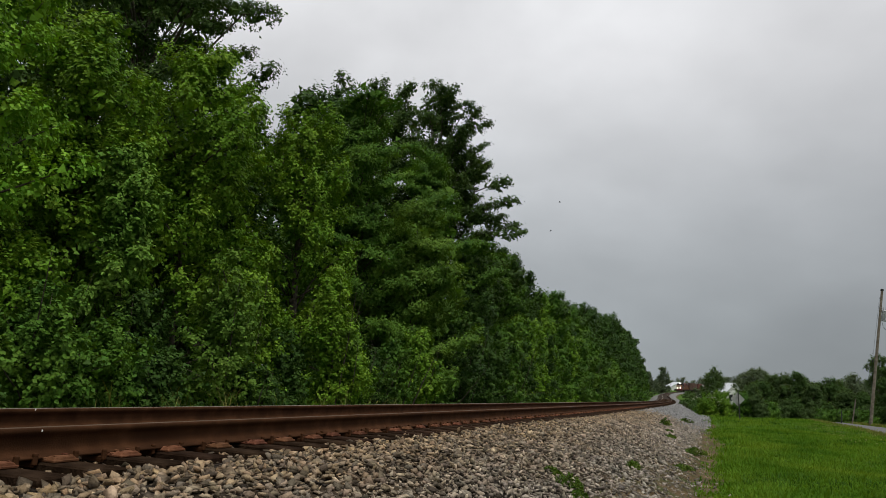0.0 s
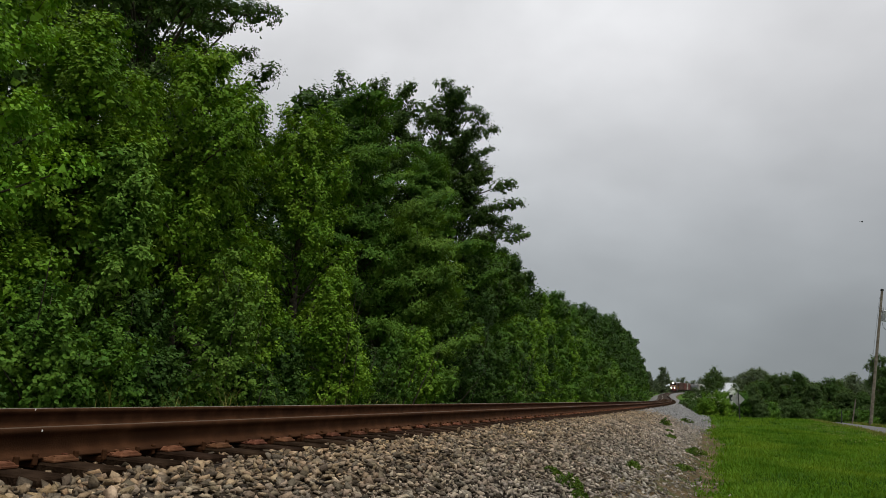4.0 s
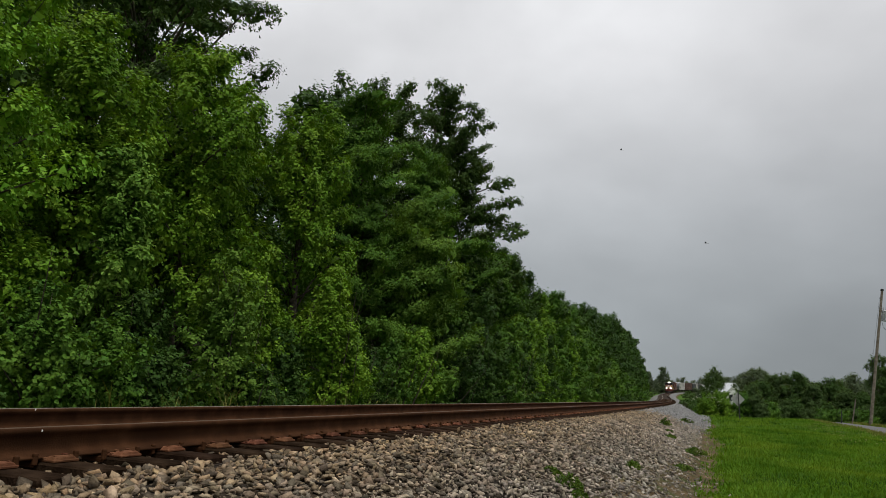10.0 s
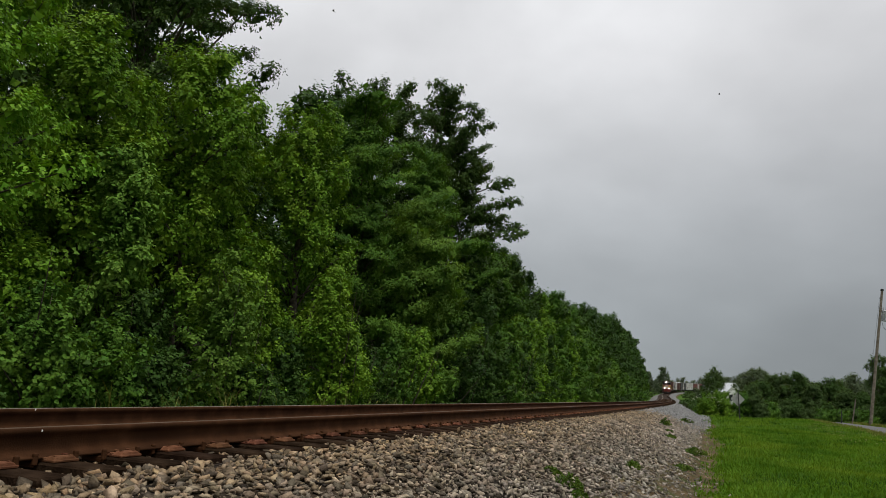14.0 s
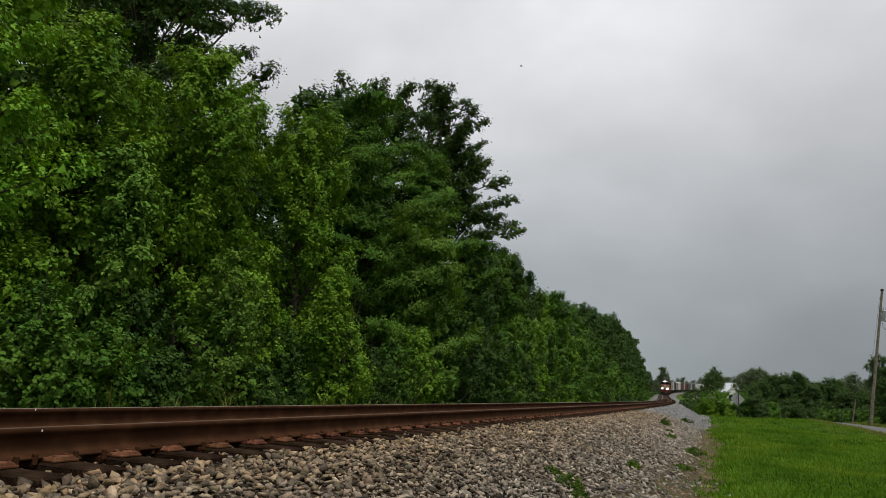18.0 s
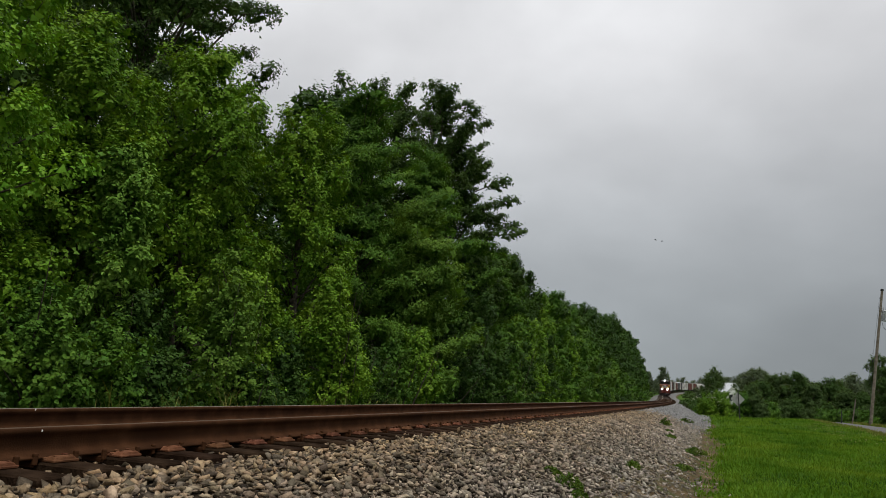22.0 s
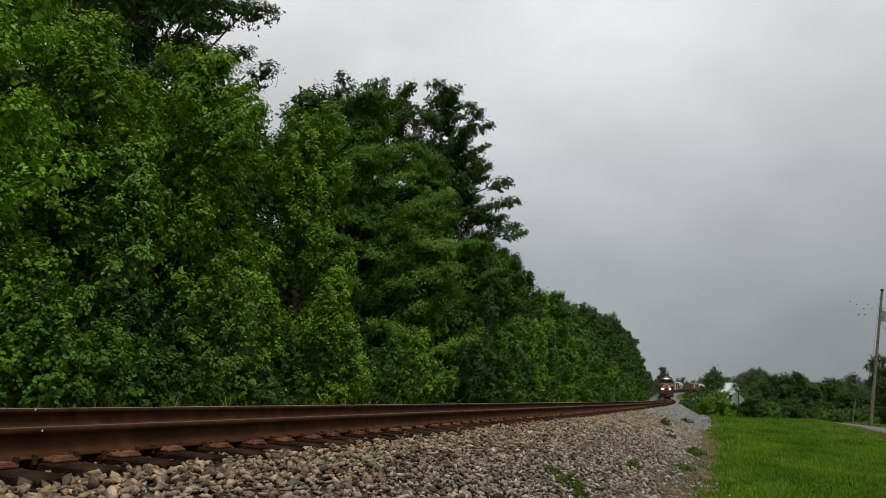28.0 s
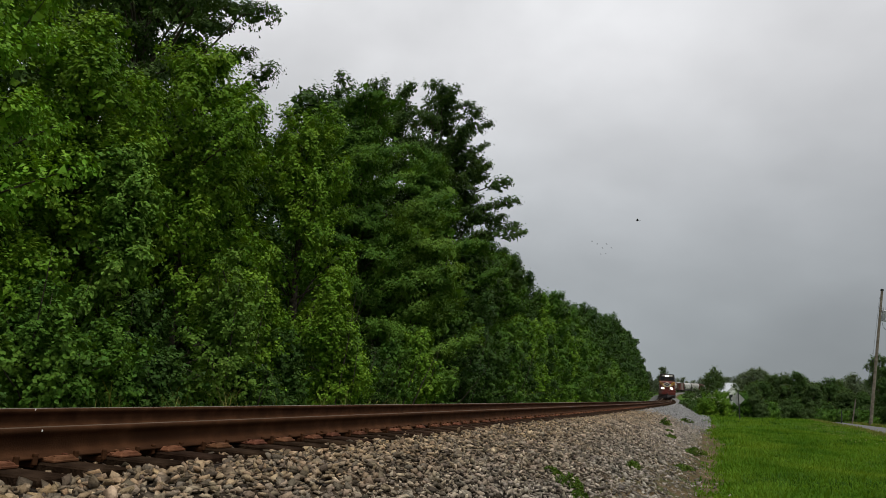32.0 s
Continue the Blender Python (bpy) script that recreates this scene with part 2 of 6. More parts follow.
TY += 1.0 - np.interp(1.0, SS, TY)
TZ = 1.001 + 0.0014946 * SS + 0.00007912 * np.clip(SS - 60, 0, 400) ** 2 / 2 - 0.00005333 * np.clip(SS - 250, 0, 210) ** 2 / 2


def on_track(s):
    """Place on the centre line at rail-top height, and its heading (left of +Y, radians)."""
    return float(np.interp(s, SS, TX)), float(np.interp(s, SS, TY)), float(np.interp(s, SS, TZ)), float(np.interp(s, SS, PHI))


def beside(s, u, dz=0.0):
    x, y, z, a = on_track(s)
    return Vector((x + u * math.cos(a), y + u * math.sin(a), z + dz))


def smooth(x, a, b):
    t = np.clip((np.asarray(x, float) - a) / (b - a), 0, 1)
    return t * t * (3 - 2 * t)


def ground_z(x, y):
    """Height of the natural ground."""
    x, y = np.asarray(x, float), np.asarray(y, float)
    cx, tz = np.interp(y, TY, TX), np.interp(y, TY, TZ)
    z = 0.36 * smooth(y, 14, 58) - 0.36 * smooth(y, 64, 92) * smooth(x, 0, 5)
    z = z + (tz - 0.85 - z) * smooth(y, 70, 130) * (1 - smooth(np.abs(x - cx), 14, 60))
    left = smooth(cx - x, 3.2, 4.6)
    z = z + left * 0.25 * (1 - smooth(y, 60, 120)) + 0.9 * smooth(cx - x, 5.5, 14)
    z = z - 0.10 * np.exp(-((x - cx - 4.6) / 0.7) ** 2) * (1 - smooth(y, 40, 80)) 
    return z + 0.03 * np.sin(x * 0.9 + 1.3) * np.sin(y * 0.31) * smooth(np.abs(x), 0.5, 4)


def dirt_edge(y):
    """Ragged outer edge of the bare clay, measured from the track's centre."""
    y = np.asarray(y, float)
    return 4.42 + 0.12 * np.sin(y * 0.5) + 0.10 * np.sin(y * 1.7) + 0.07 * np.sin(y * 4.1 + 1) + 0.05 * np.sin(y * 9.3) + 0.34 * np.exp(-((y - 24) / 6) ** 2) + 0.18 * np.exp(-((y - 40) / 10) ** 2)


# ---- building helpers ----
def mesh_from(name, verts, faces, mats, mat_index=None, smooth_shade=False):
    """verts (n,3), faces (m,k) with one k."""
    verts, faces = np.asarray(verts, np.float32), np.asarray(faces, np.int32)
    me = bpy.data.meshes.new(name)
    n, (m, k) = len(verts), faces.shape
    me.vertices.add(n)
    me.vertices.foreach_set("co", verts.ravel())
    me.loops.add(m * k)
    me.loops.foreach_set("vertex_index", faces.ravel())
    me.polygons.add(m)
    me.polygons.foreach_set("loop_start", np.arange(0, m * k, k, dtype=np.int32))
    for mat in (mats if isinstance(mats, (list, tuple)) else [mats]):
        me.materials.append(mat)
    if mat_index is not None:
        me.polygons.foreach_set("material_index", np.asarray(mat_index, np.int32))
    if smooth_shade:
        me.polygons.foreach_set("use_smooth", np.ones(m, bool))
    me.update(calc_edges=True)
    me.validate()
    return me


def part(name, bm, mat, parent=None, label=""):
    """Links a bmesh as one mesh object, under its thing or part."""
    me = bpy.data.meshes.new(name)
    bm.to_mesh(me)
    bm.free()
    for mm in (mat if isinstance(mat, (list, tuple)) else [mat]):
        me.materials.append(mm)
    ob = new(name, me)
    ob.parent = parent
    return tagged(ob, label)


def put(name, me, parent=None, label=""):
    ob = new(name, me)
    ob.parent = parent
    return tagged(ob, label)


def thing(name, m=None):
    ob = new(name)
    ob.empty_display_size = 0.2
    if m is not None:
        ob.matrix_basis = m
    return ob


def add_box(bm, cx, cy, cz, sx, sy, sz, bevel=0.0, mat=0, rot=None, taper=1.0):
    r = bmesh.ops.create_cube(bm, size=1.0)
    vs = r["verts"]
    for v in vs:
        k = taper if v.co.z > 0 else 1.0
        v.co = Vector((v.co.x * sx * k, v.co.y * sy * k, v.co.z * sz))
    if bevel:
        es = list({e for v in vs for e in v.link_edges})
        r = bmesh.ops.bevel(bm, geom=es, offset=bevel, segments=1, affect="EDGES", profile=0.5)
        vs = list({v for f in r["faces"] for v in f.verts} | {v for v in vs if v.is_valid})
    for v in vs:
        if rot is not None:
            v.co = rot @ v.co
        v.co += Vector((cx, cy, cz))
    for f in {f for v in vs for f in v.link_faces}:
        f.material_index = mat
    return vs


def add_tube(bm, a, b, r1, r2=None, n=8, mat=0, caps=True):
    a, b = Vector(a), Vector(b)
    d = b - a
    m = Matrix.Translation((a + b) / 2) @ d.to_track_quat("Z", "Y").to_matrix().to_4x4()
    r = bmesh.ops.create_cone(bm, cap_ends=caps, segments=n, radius1=r1, radius2=r1 if r2 is None else r2, depth=d.length, matrix=m)
    for f in {f for v in r["verts"] for f in v.link_faces}:
        f.material_index = mat
    return r["verts"]


def sweep(name, profile, s_values, mat, mat_index=None, smooth_shade=False, closed=True):
    """A profile of (u, dz) run along the track's line."""
    rows, k = [], len(profile)
    for s in s_values:
        rows += [beside(s, u, dz) for u, dz in profile]
    faces, idx = [], []
    span = k if closed else k - 1
    for i in range(len(s_values) - 1):
        for j in range(span):
            a, b = i * k + j, i * k + (j + 1) % k
            faces.append((a, b, b + k, a + k))
            idx.append(mat_index[j] if mat_index else 0)
    return mesh_from(name, [tuple(v) for v in rows], faces, mat, idx, smooth_shade)


# ---- ground ----
def axis(pieces):
    out = []
    for a, b, d in pieces:
        out += list(np.arange(a, b, d))
    return np.array(out + [pieces[-1][1]])


def build_ground():
    xs = axis([(-3000, -400, 400), (-400, -60, 40), (-60, -14, 4), (-14, 16, 0.5), (16, 60, 4), (60, 400, 30), (400, 3000, 400)])
    ys = axis([(-3000, -300, 300), (-300, -20, 40), (-20, 80, 0.8), (80, 200, 6), (200, 600, 20), (600, 3000, 300)])
    X, Y = np.meshgrid(xs, ys)
    Z = ground_z(X, Y)
    nx, ny = len(xs), len(ys)
    i = np.arange(nx * ny).reshape(ny, nx)
    faces = np.stack([i[:-1, :-1], i[:-1, 1:], i[1:, 1:], i[1:, :-1]], -1).reshape(-1, 4)
    me = mesh_from("ground", np.stack([X, Y, Z], -1).reshape(-1, 3), faces, M_GRASS, smooth_shade=True)
    tagged(new("ground", me), "green grassy ground rolling off to the horizon", "ground", kind="structure")


build_ground()


# ---- track bed and rails ----
BED = [(-3.9, -0.95), (-3.2, -0.62), (-2.5, -0.38), (-1.9, -0.30), (-1.3, -0.265), (0.0, -0.265), (0.9, -0.262), (1.3, -0.250), (1.9, -0.285), (2.6, -0.435), (3.3, -0.66), (3.9, -0.91), (4.4, -1.12)]
BED_U, BED_Z = [p[0] for p in BED], [p[1] for p in BED]
S_LONG = [float(s) for s in axis([(-12, 40, 2), (40, 260, 4), (260, 560, 10)])]


def build_bed():
    for lo, hi, mat, lab in ((-20, 44, M_BED_SHADED, "crushed stone ballast bank, darkened as shade between the stones"), (44, 900, M_BED_PALE, "pale fresh ballast bank on the bend")):
        me = sweep("ballast_bed", BED + [(4.4, -1.6), (-3.9, -1.6)], [s for s in S_LONG if lo <= s <= hi], [mat, M_DIRT, M_BED_DARK], [0] * 3 + [2] * 4 + [0] * 3 + [1] * 2 + [0, 0, 0], smooth_shade=False)
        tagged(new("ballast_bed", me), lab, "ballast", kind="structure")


def unit_rows(a):
    return a / np.maximum(np.linalg.norm(a, axis=-1, keepdims=True), 1e-9)


def solid(kind):
    bm = bmesh.new()
    bmesh.ops.create_icosphere(bm, subdivisions=1, radius=1.0)
    if kind == "octa":
        bm.clear()
        vs = [bm.verts.new(c) for c in ((1, 0, 0), (0, 1, 0), (-1, 0, 0), (0, -1, 0), (0, 0, 1), (0, 0, -1))]
        for i in range(4):
            bm.faces.new((vs[i], vs[(i + 1) % 4], vs[4]))
            bm.faces.new((vs[(i + 1) % 4], vs[i], vs[5]))
    bm.verts.index_update()
    v = np.array([v.co[:] for v in bm.verts])
    f = np.array([[q.index for q in f.verts] for f in bm.faces])
    bm.free()
    return v, f


def hull(rng, n):
    """A chunk of broken rock about one unit in radius."""
    p = rng.normal(size=(60, 3))
    p /= (np.abs(p) ** 3.2).sum(1, keepdims=True) ** (1 / 3.2)
    chosen = [p[0]]
    while len(chosen) < n:
        d = np.min([np.linalg.norm(p - c, axis=1) for c in chosen], axis=0) * rng.uniform(0.6, 1, 60)
        chosen.append(p[int(np.argmax(d))])
    bm = bmesh.new()
    for c in chosen:
        bm.verts.new(c)
    res = bmesh.ops.convex_hull(bm, input=bm.verts[:])
    bmesh.ops.triangulate(bm, faces=bm.faces[:])
    bm.verts.index_update()
    v = np.array([q.co[:] for q in bm.verts])
    f = np.array([[q.index for q in face.verts] for face in bm.faces])
    bm.free()
    return v, f


def turned(rng, v, n, size, pos):
    """n copies of one chunk, each stretched and turned in its own way."""
    V = v[None] * rng.uniform(0.55, 1.25, (n, 1, 3)) * np.array([1.25, 0.95, 0.46])
    q = unit_rows(rng.normal(size=(n, 4)) * np.array([1, 0.30, 0.30, 1]))
    w, x, y, z = q.T
    R = np.stack([1 - 2 * (y * y + z * z), 2 * (x * y - z * w), 2 * (x * z + y * w), 2 * (x * y + z * w), 1 - 2 * (x * x + z * z), 2 * (y * z - x * w), 2 * (x * z - y * w), 2 * (y * z + x * w), 1 - 2 * (x * x + y * y)], -1).reshape(n, 3, 3)
    return np.einsum("nij,nkj->nki", R, V) * size[:, None, None] + pos[:, None, :]


def stones(name, rng, pos, size, kind, mat):
    """Angular broken stones, one joined mesh; hulls of a few random points, so that every face is flat."""
    if kind == "hull":
        n, V, F, k0 = len(pos), [], [], 0
        shapes = [hull(rng, 7) for _ in range(24)]
        pick = rng.integers(0, len(shapes), n)
        for j, (v, f) in enumerate(shapes):
            sel = np.nonzero(pick == j)[0]
            V.append(turned(rng, v, len(sel), size[sel], pos[sel]).reshape(-1, 3))
            F.append((f[None] + (np.arange(len(sel)) * len(v))[:, None, None]).reshape(-1, 3) + k0)
            k0 += len(sel) * len(v)
        return mesh_from(name, np.concatenate(V), np.concatenate(F), mat)
    v, f = solid(kind)
    n = len(pos)
    V = turned(rng, v, n, size, pos)
    F = f[None] + (np.arange(n) * len(v))[:, None, None]
    return mesh_from(name, V.reshape(-1, 3), F.reshape(-1, 3), mat)


def bed_points(rng, s0, s1, u0, u1, n):
    s, u = rng.uniform(s0, s1, n), rng.uniform(u0, u1, n)
    x, y, z, a = (np.interp(s, SS, q) for q in (TX, TY, TZ, PHI))
    return np.stack([x + u * np.cos(a), y + u * np.sin(a), z + np.interp(u, BED_U, BED_Z)], -1), s, u


def build_stones():
    rng = np.random.default_rng(5)
    P, Z = [], []
    for s0, s1, u0, u1, n, lo, hi in ((2.5, 9, 1.22, 4.8, 20000, 0.013, 0.046), (9, 18, 1.22, 4.8, 20000, 0.016, 0.050), (2.5, 18, -0.7, 1.24, 6800, 0.018, 0.034), (-9, 2.5, 1.22, 4.2, 14000, 0.026, 0.056), (-9, 2.5, -0.7, 1.24, 3500, 0.02, 0.04), (-9, 26, -3.6, -1.35, 12000, 0.03, 0.06)):
        p, s, u = bed_points(rng, s0, s1, u0, u1, n)
        keep = rng.random(n) > smooth(u, 3.0, 4.2) * 0.95
        z = lo + (hi - lo) * rng.random(n) ** 1.5
        p[:, 2] += rng.uniform(-0.035, 0.036, n)
        # none stand on the ties
        near_tie = (np.abs((s - TIE_START) / TIE_GAP - np.round((s - TIE_START) / TIE_GAP)) * TIE_GAP < 0.12) & (np.abs(u) < 1.36)
        keep &= ~near_tie
        P.append(p[keep])
        Z.append(z[keep])
    me = stones("ballast_stones", rng, np.concatenate(P), np.concatenate(Z), "hull", M_STONE)
    tagged(new("ballast_stones", me), "loose angular grey and tan ballast stones", "gravel", kind="stuff")
    # gravel strewn over the clay at the toe
    n = 7500
    s, u = 4 + 40 * rng.random(n) ** 1.25, rng.normal(3.72, 0.34, n)
    q = np.array([tuple(beside(a, b)) for a, b in zip(s, u)])
    q[:, 2] = np.maximum(ground_z(q[:, 0], q[:, 1]) + 0.02, q[:, 2] + np.interp(u, BED_U, BED_Z))
    q = q[u > 3.0]
    me = stones("scattered_gravel", rng, q, 0.009 + 0.034 * rng.random(len(q)) ** 2, "octa", M_STONE)
    tagged(new("scattered_gravel", me), "small stones strewn over the clay at the toe", "gravel", kind="stuff")
    for s0, s1, n, lo, hi, mat in ((18, 44, 23000, 0.024, 0.056, M_STONE), (30, 90, 20000, 0.032, 0.078, M_STONE_FAR)):
        p, s, u = bed_points(rng, s0, s1, 1.3, 5.0, n)
        p[:, 2] = np.maximum(p[:, 2], np.where(u > 3.0, ground_z(p[:, 0], p[:, 1]) + 0.02, -9))
        keep = (rng.random(n) > smooth(u, 3.1 + 0.9 * smooth(s, 28, 45), 4.3 + 0.5 * smooth(s, 28, 45))) & (u < 4.5) & ((rng.random(n) < smooth(s, 30, 43)) == (s0 > 20))
        me = stones("ballast_stones", rng, p[keep], rng.uniform(lo, hi, n)[keep], "octa" if s0 > 20 else "hull", mat)
        tagged(new("ballast_stones", me), "loose angular grey ballast stones further down the line" if s0 < 30 else "pale fresh ballast stones on the bend", "gravel", kind="stuff")


TIE_GAP, TIE_START = 0.498, 1.59
RAIL = [(-0.030, 0), (0.030, 0), (0.037, -0.008), (0.037, -0.034), (0.013, -0.047), (0.009, -0.075), (0.010, -0.130), (0.030, -0.152), (0.076, -0.167), (0.076, -0.181), (-0.076, -0.181), (-0.076, -0.167), (-0.030, -0.152), (-0.010, -0.130), (-0.009, -0.075), (-0.013, -0.047), (-0.037, -0.034), (-0.037, -0.008)]


def build_track():
    track = tagged(thing("railway_track"), "rusty steel rails on dark wooden crossties", "railway track", kind="structure")
    for side in (1, -1):
        prof = [(side * 0.749 + u, z) for u, z in RAIL]
        me = sweep("rail", prof, S_LONG, [M_RAIL, M_RUN_DULL if side > 0 else M_RUN], [1] + [0] * 17)
        put("rail", me, track, "rust-brown steel rail with a polished running surface")
    # small white chips, painted in for bright glints on the rail heads
    for x, y, z, w in ((-3.816, 3.48, 0.988, 0.008), (-5.315, 4.75, 1.0, 0.010)):
        bm = bmesh.new()
        add_box(bm, x, y, z, 0.005, w * 0.6, 0.013)
        part("glint_mark", bm, M_GLINT, track, "small white chip painted in as a glint")
    bm = bmesh.new()
    add_box(bm, 0, 0, 0, 2.6, 0.225, 0.18, 0.012)
    tie_me = bpy.data.meshes.new("crosstie")
    bm.to_mesh(tie_me)
    bm.free()
    tie_me.materials.append(M_TIE)
    bm = bmesh.new()
    add_box(bm, 0, 0, 0, 0.36, 0.19, 0.016, 0.004)
    for k in (-1, 1):
        add_box(bm, k * 0.088, 0, 0.012, 0.02, 0.19, 0.014, 0.003)
        add_box(bm, k * 0.132, 0, 0.014, 0.088, 0.185, 0.026, 0.006, taper=0.72)
        for dy in (-0.055, 0.06):
            add_box(bm, k * 0.138, dy, 0.027, 0.020, 0.020, 0.006)
    plate_me = bpy.data.meshes.new("tie_plate")
    bm.to_mesh(plate_me)
    bm.free()
    plate_me.materials.append(M_PLATE)
    bm = bmesh.new()
    add_box(bm, 0, 0, -0.02, 0.016, 0.016, 0.07)
    add_box(bm, 0.004, 0, 0.020, 0.034, 0.022, 0.013, 0.003)
    spike_me = bpy.data.meshes.new("spike")
    bm.to_mesh(spike_me)
    bm.free()
    spike_me.materials.append(M_PLATE)
    bm = bmesh.new()
    add_box(bm, 0, 0, -0.005, 0.17, 0.026, 0.04, 0.006)
    add_box(bm, 0.088, 0, 0.026, 0.026, 0.034, 0.072, 0.006)
    anchor_me = bpy.data.meshes.new("rail_anchor")
    bm.to_mesh(anchor_me)
    bm.free()
    anchor_me.materials.append(M_RAIL)
    rng = random.Random(3)
    for i in range(-24, 300):
        s = TIE_START + i * TIE_GAP + rng.uniform(-0.02, 0.02)
        x, y, z, a = on_track(s)
        tie = put("crosstie", tie_me, track)
        tie.matrix_basis = Matrix.Translation((x, y, z - 0.290)) @ pose(0, 0, 0, 0, 0, math.degrees(a) + rng.uniform(-1.2, 1.2)) @ pose(rng.uniform(-0.04, 0.05), 0, 0)
        if i > 90 or i < -4:
            continue
        for side in (1, -1):
            pl = put("tie_plate", plate_me, tie)
            pl.matrix_basis = pose(side * 0.749, 0, 0.1005)
            if i > 56:
                continue
            for du, dy in ((0.098, 0.055), (0.098, -0.05), (-0.098, 0.05), (-0.098, -0.055)):
                if side < 0 and du < 0 or side > 0 and du > 0 and rng.random() < 0.2:
                    continue
                sp = put("spike", spike_me, tie)
                sp.matrix_basis = pose(side * 0.749 + du, dy, 0.098 + rng.uniform(0, 0.016), rng.uniform(-5, 5), rng.uniform(-6, 6), 180 if du > 0 else 0)
            if side > 0 and i < 56:
                for dy in (-0.15, 0.15):
                    if rng.random() < 0.85:
                        an = put("rail_anchor", anchor_me, tie)
                        an.matrix_basis = pose(side * 0.749, dy, 0.085)


build_bed()
build_stones()
build_track()


# ---- plants ----
def leaf_cloud(rng, p, d, leaf, up=0.7, width=0.36, jitter=0.30, tri=False):
    """Folded leaves at p that face roughly along d; returns vertices and triangles. tri: plain three-cornered leaves."""
    m = len(p)
    nv = unit_rows(d * 0.95 + np.array([0, 0, up]) + rng.normal(size=(m, 3)) * jitter)
    t = unit_rows(np.cross(nv, rng.normal(size=(m, 3))) + d * 0.7 - np.array([0, 0, 0.35]))
    t = unit_rows(t - nv * np.sum(t * nv, -1, keepdims=True))
    b = np.cross(nv, t)
    L = leaf * rng.uniform(0.6, 1.35, m)[:, None]
    w = L * width
    if tri:
        V = np.stack([p - t * L * 0.5, p + b * w * 1.25 + t * L * 0.3, p - b * w * 1.1 + t * L * 0.5], 1)
        return V.reshape(-1, 3), np.arange(m * 3).reshape(-1, 3)
    V = np.stack([p - t * L * 0.5, p + b * w + nv * L * 0.10, p + t * L * 0.5 - nv * L * 0.12, p - b * w + nv * L * 0.10], 1)
    i = np.arange(m)[:, None] * 4
    F = np.stack([i + np.array([0, 1, 2]), i + np.array([0, 2, 3])], 1).reshape(-1, 3)
    return V.reshape(-1, 3), F


def tube_mesh(name, lines, mat, sides=6):
    """lines: lists of (point, radius)."""
    V, F = [], []
    for line in lines:
        k0 = len(V)
        pts = [Vector(p) for p, _ in line]
        for i, (p, r) in enumerate(line):
            d = (pts[min(i + 1, len(pts) - 1)] - pts[max(i - 1, 0)]).normalized()
            q = d.to_track_quat("Z", "Y")
            for j in range(sides):
                a = 2 * math.pi * j / sides
                V.append(tuple(pts[i] + q @ Vector((math.cos(a) * r, math.sin(a) * r, 0))))
        for i in range(len(line) - 1):
            for j in range(sides):
                a, b = k0 + i * sides + j, k0 + i * sides + (j + 1) % sides
                F.append((a, b, b + sides, a + sides))
    return mesh_from(name, V, F, mat, smooth_shade=True)


def spread_points(rng, n, tries=12):
    """n pairs (azimuth, height share) kept well apart."""
    out = []
    for _ in range(n):
        best, far = None, -1
        for _ in range(tries):
            a, u = rng.uniform(0, 2 * math.pi), rng.random() ** 0.8
            d = min([math.hypot(min(abs(a - b), 2 * math.pi - abs(a - b)) * 0.7, (u - v) * 2.2) for b, v in out] or [9])
            if d > far:
                best, far = (a, u), d
        out.append(best)
    return np.array(out)


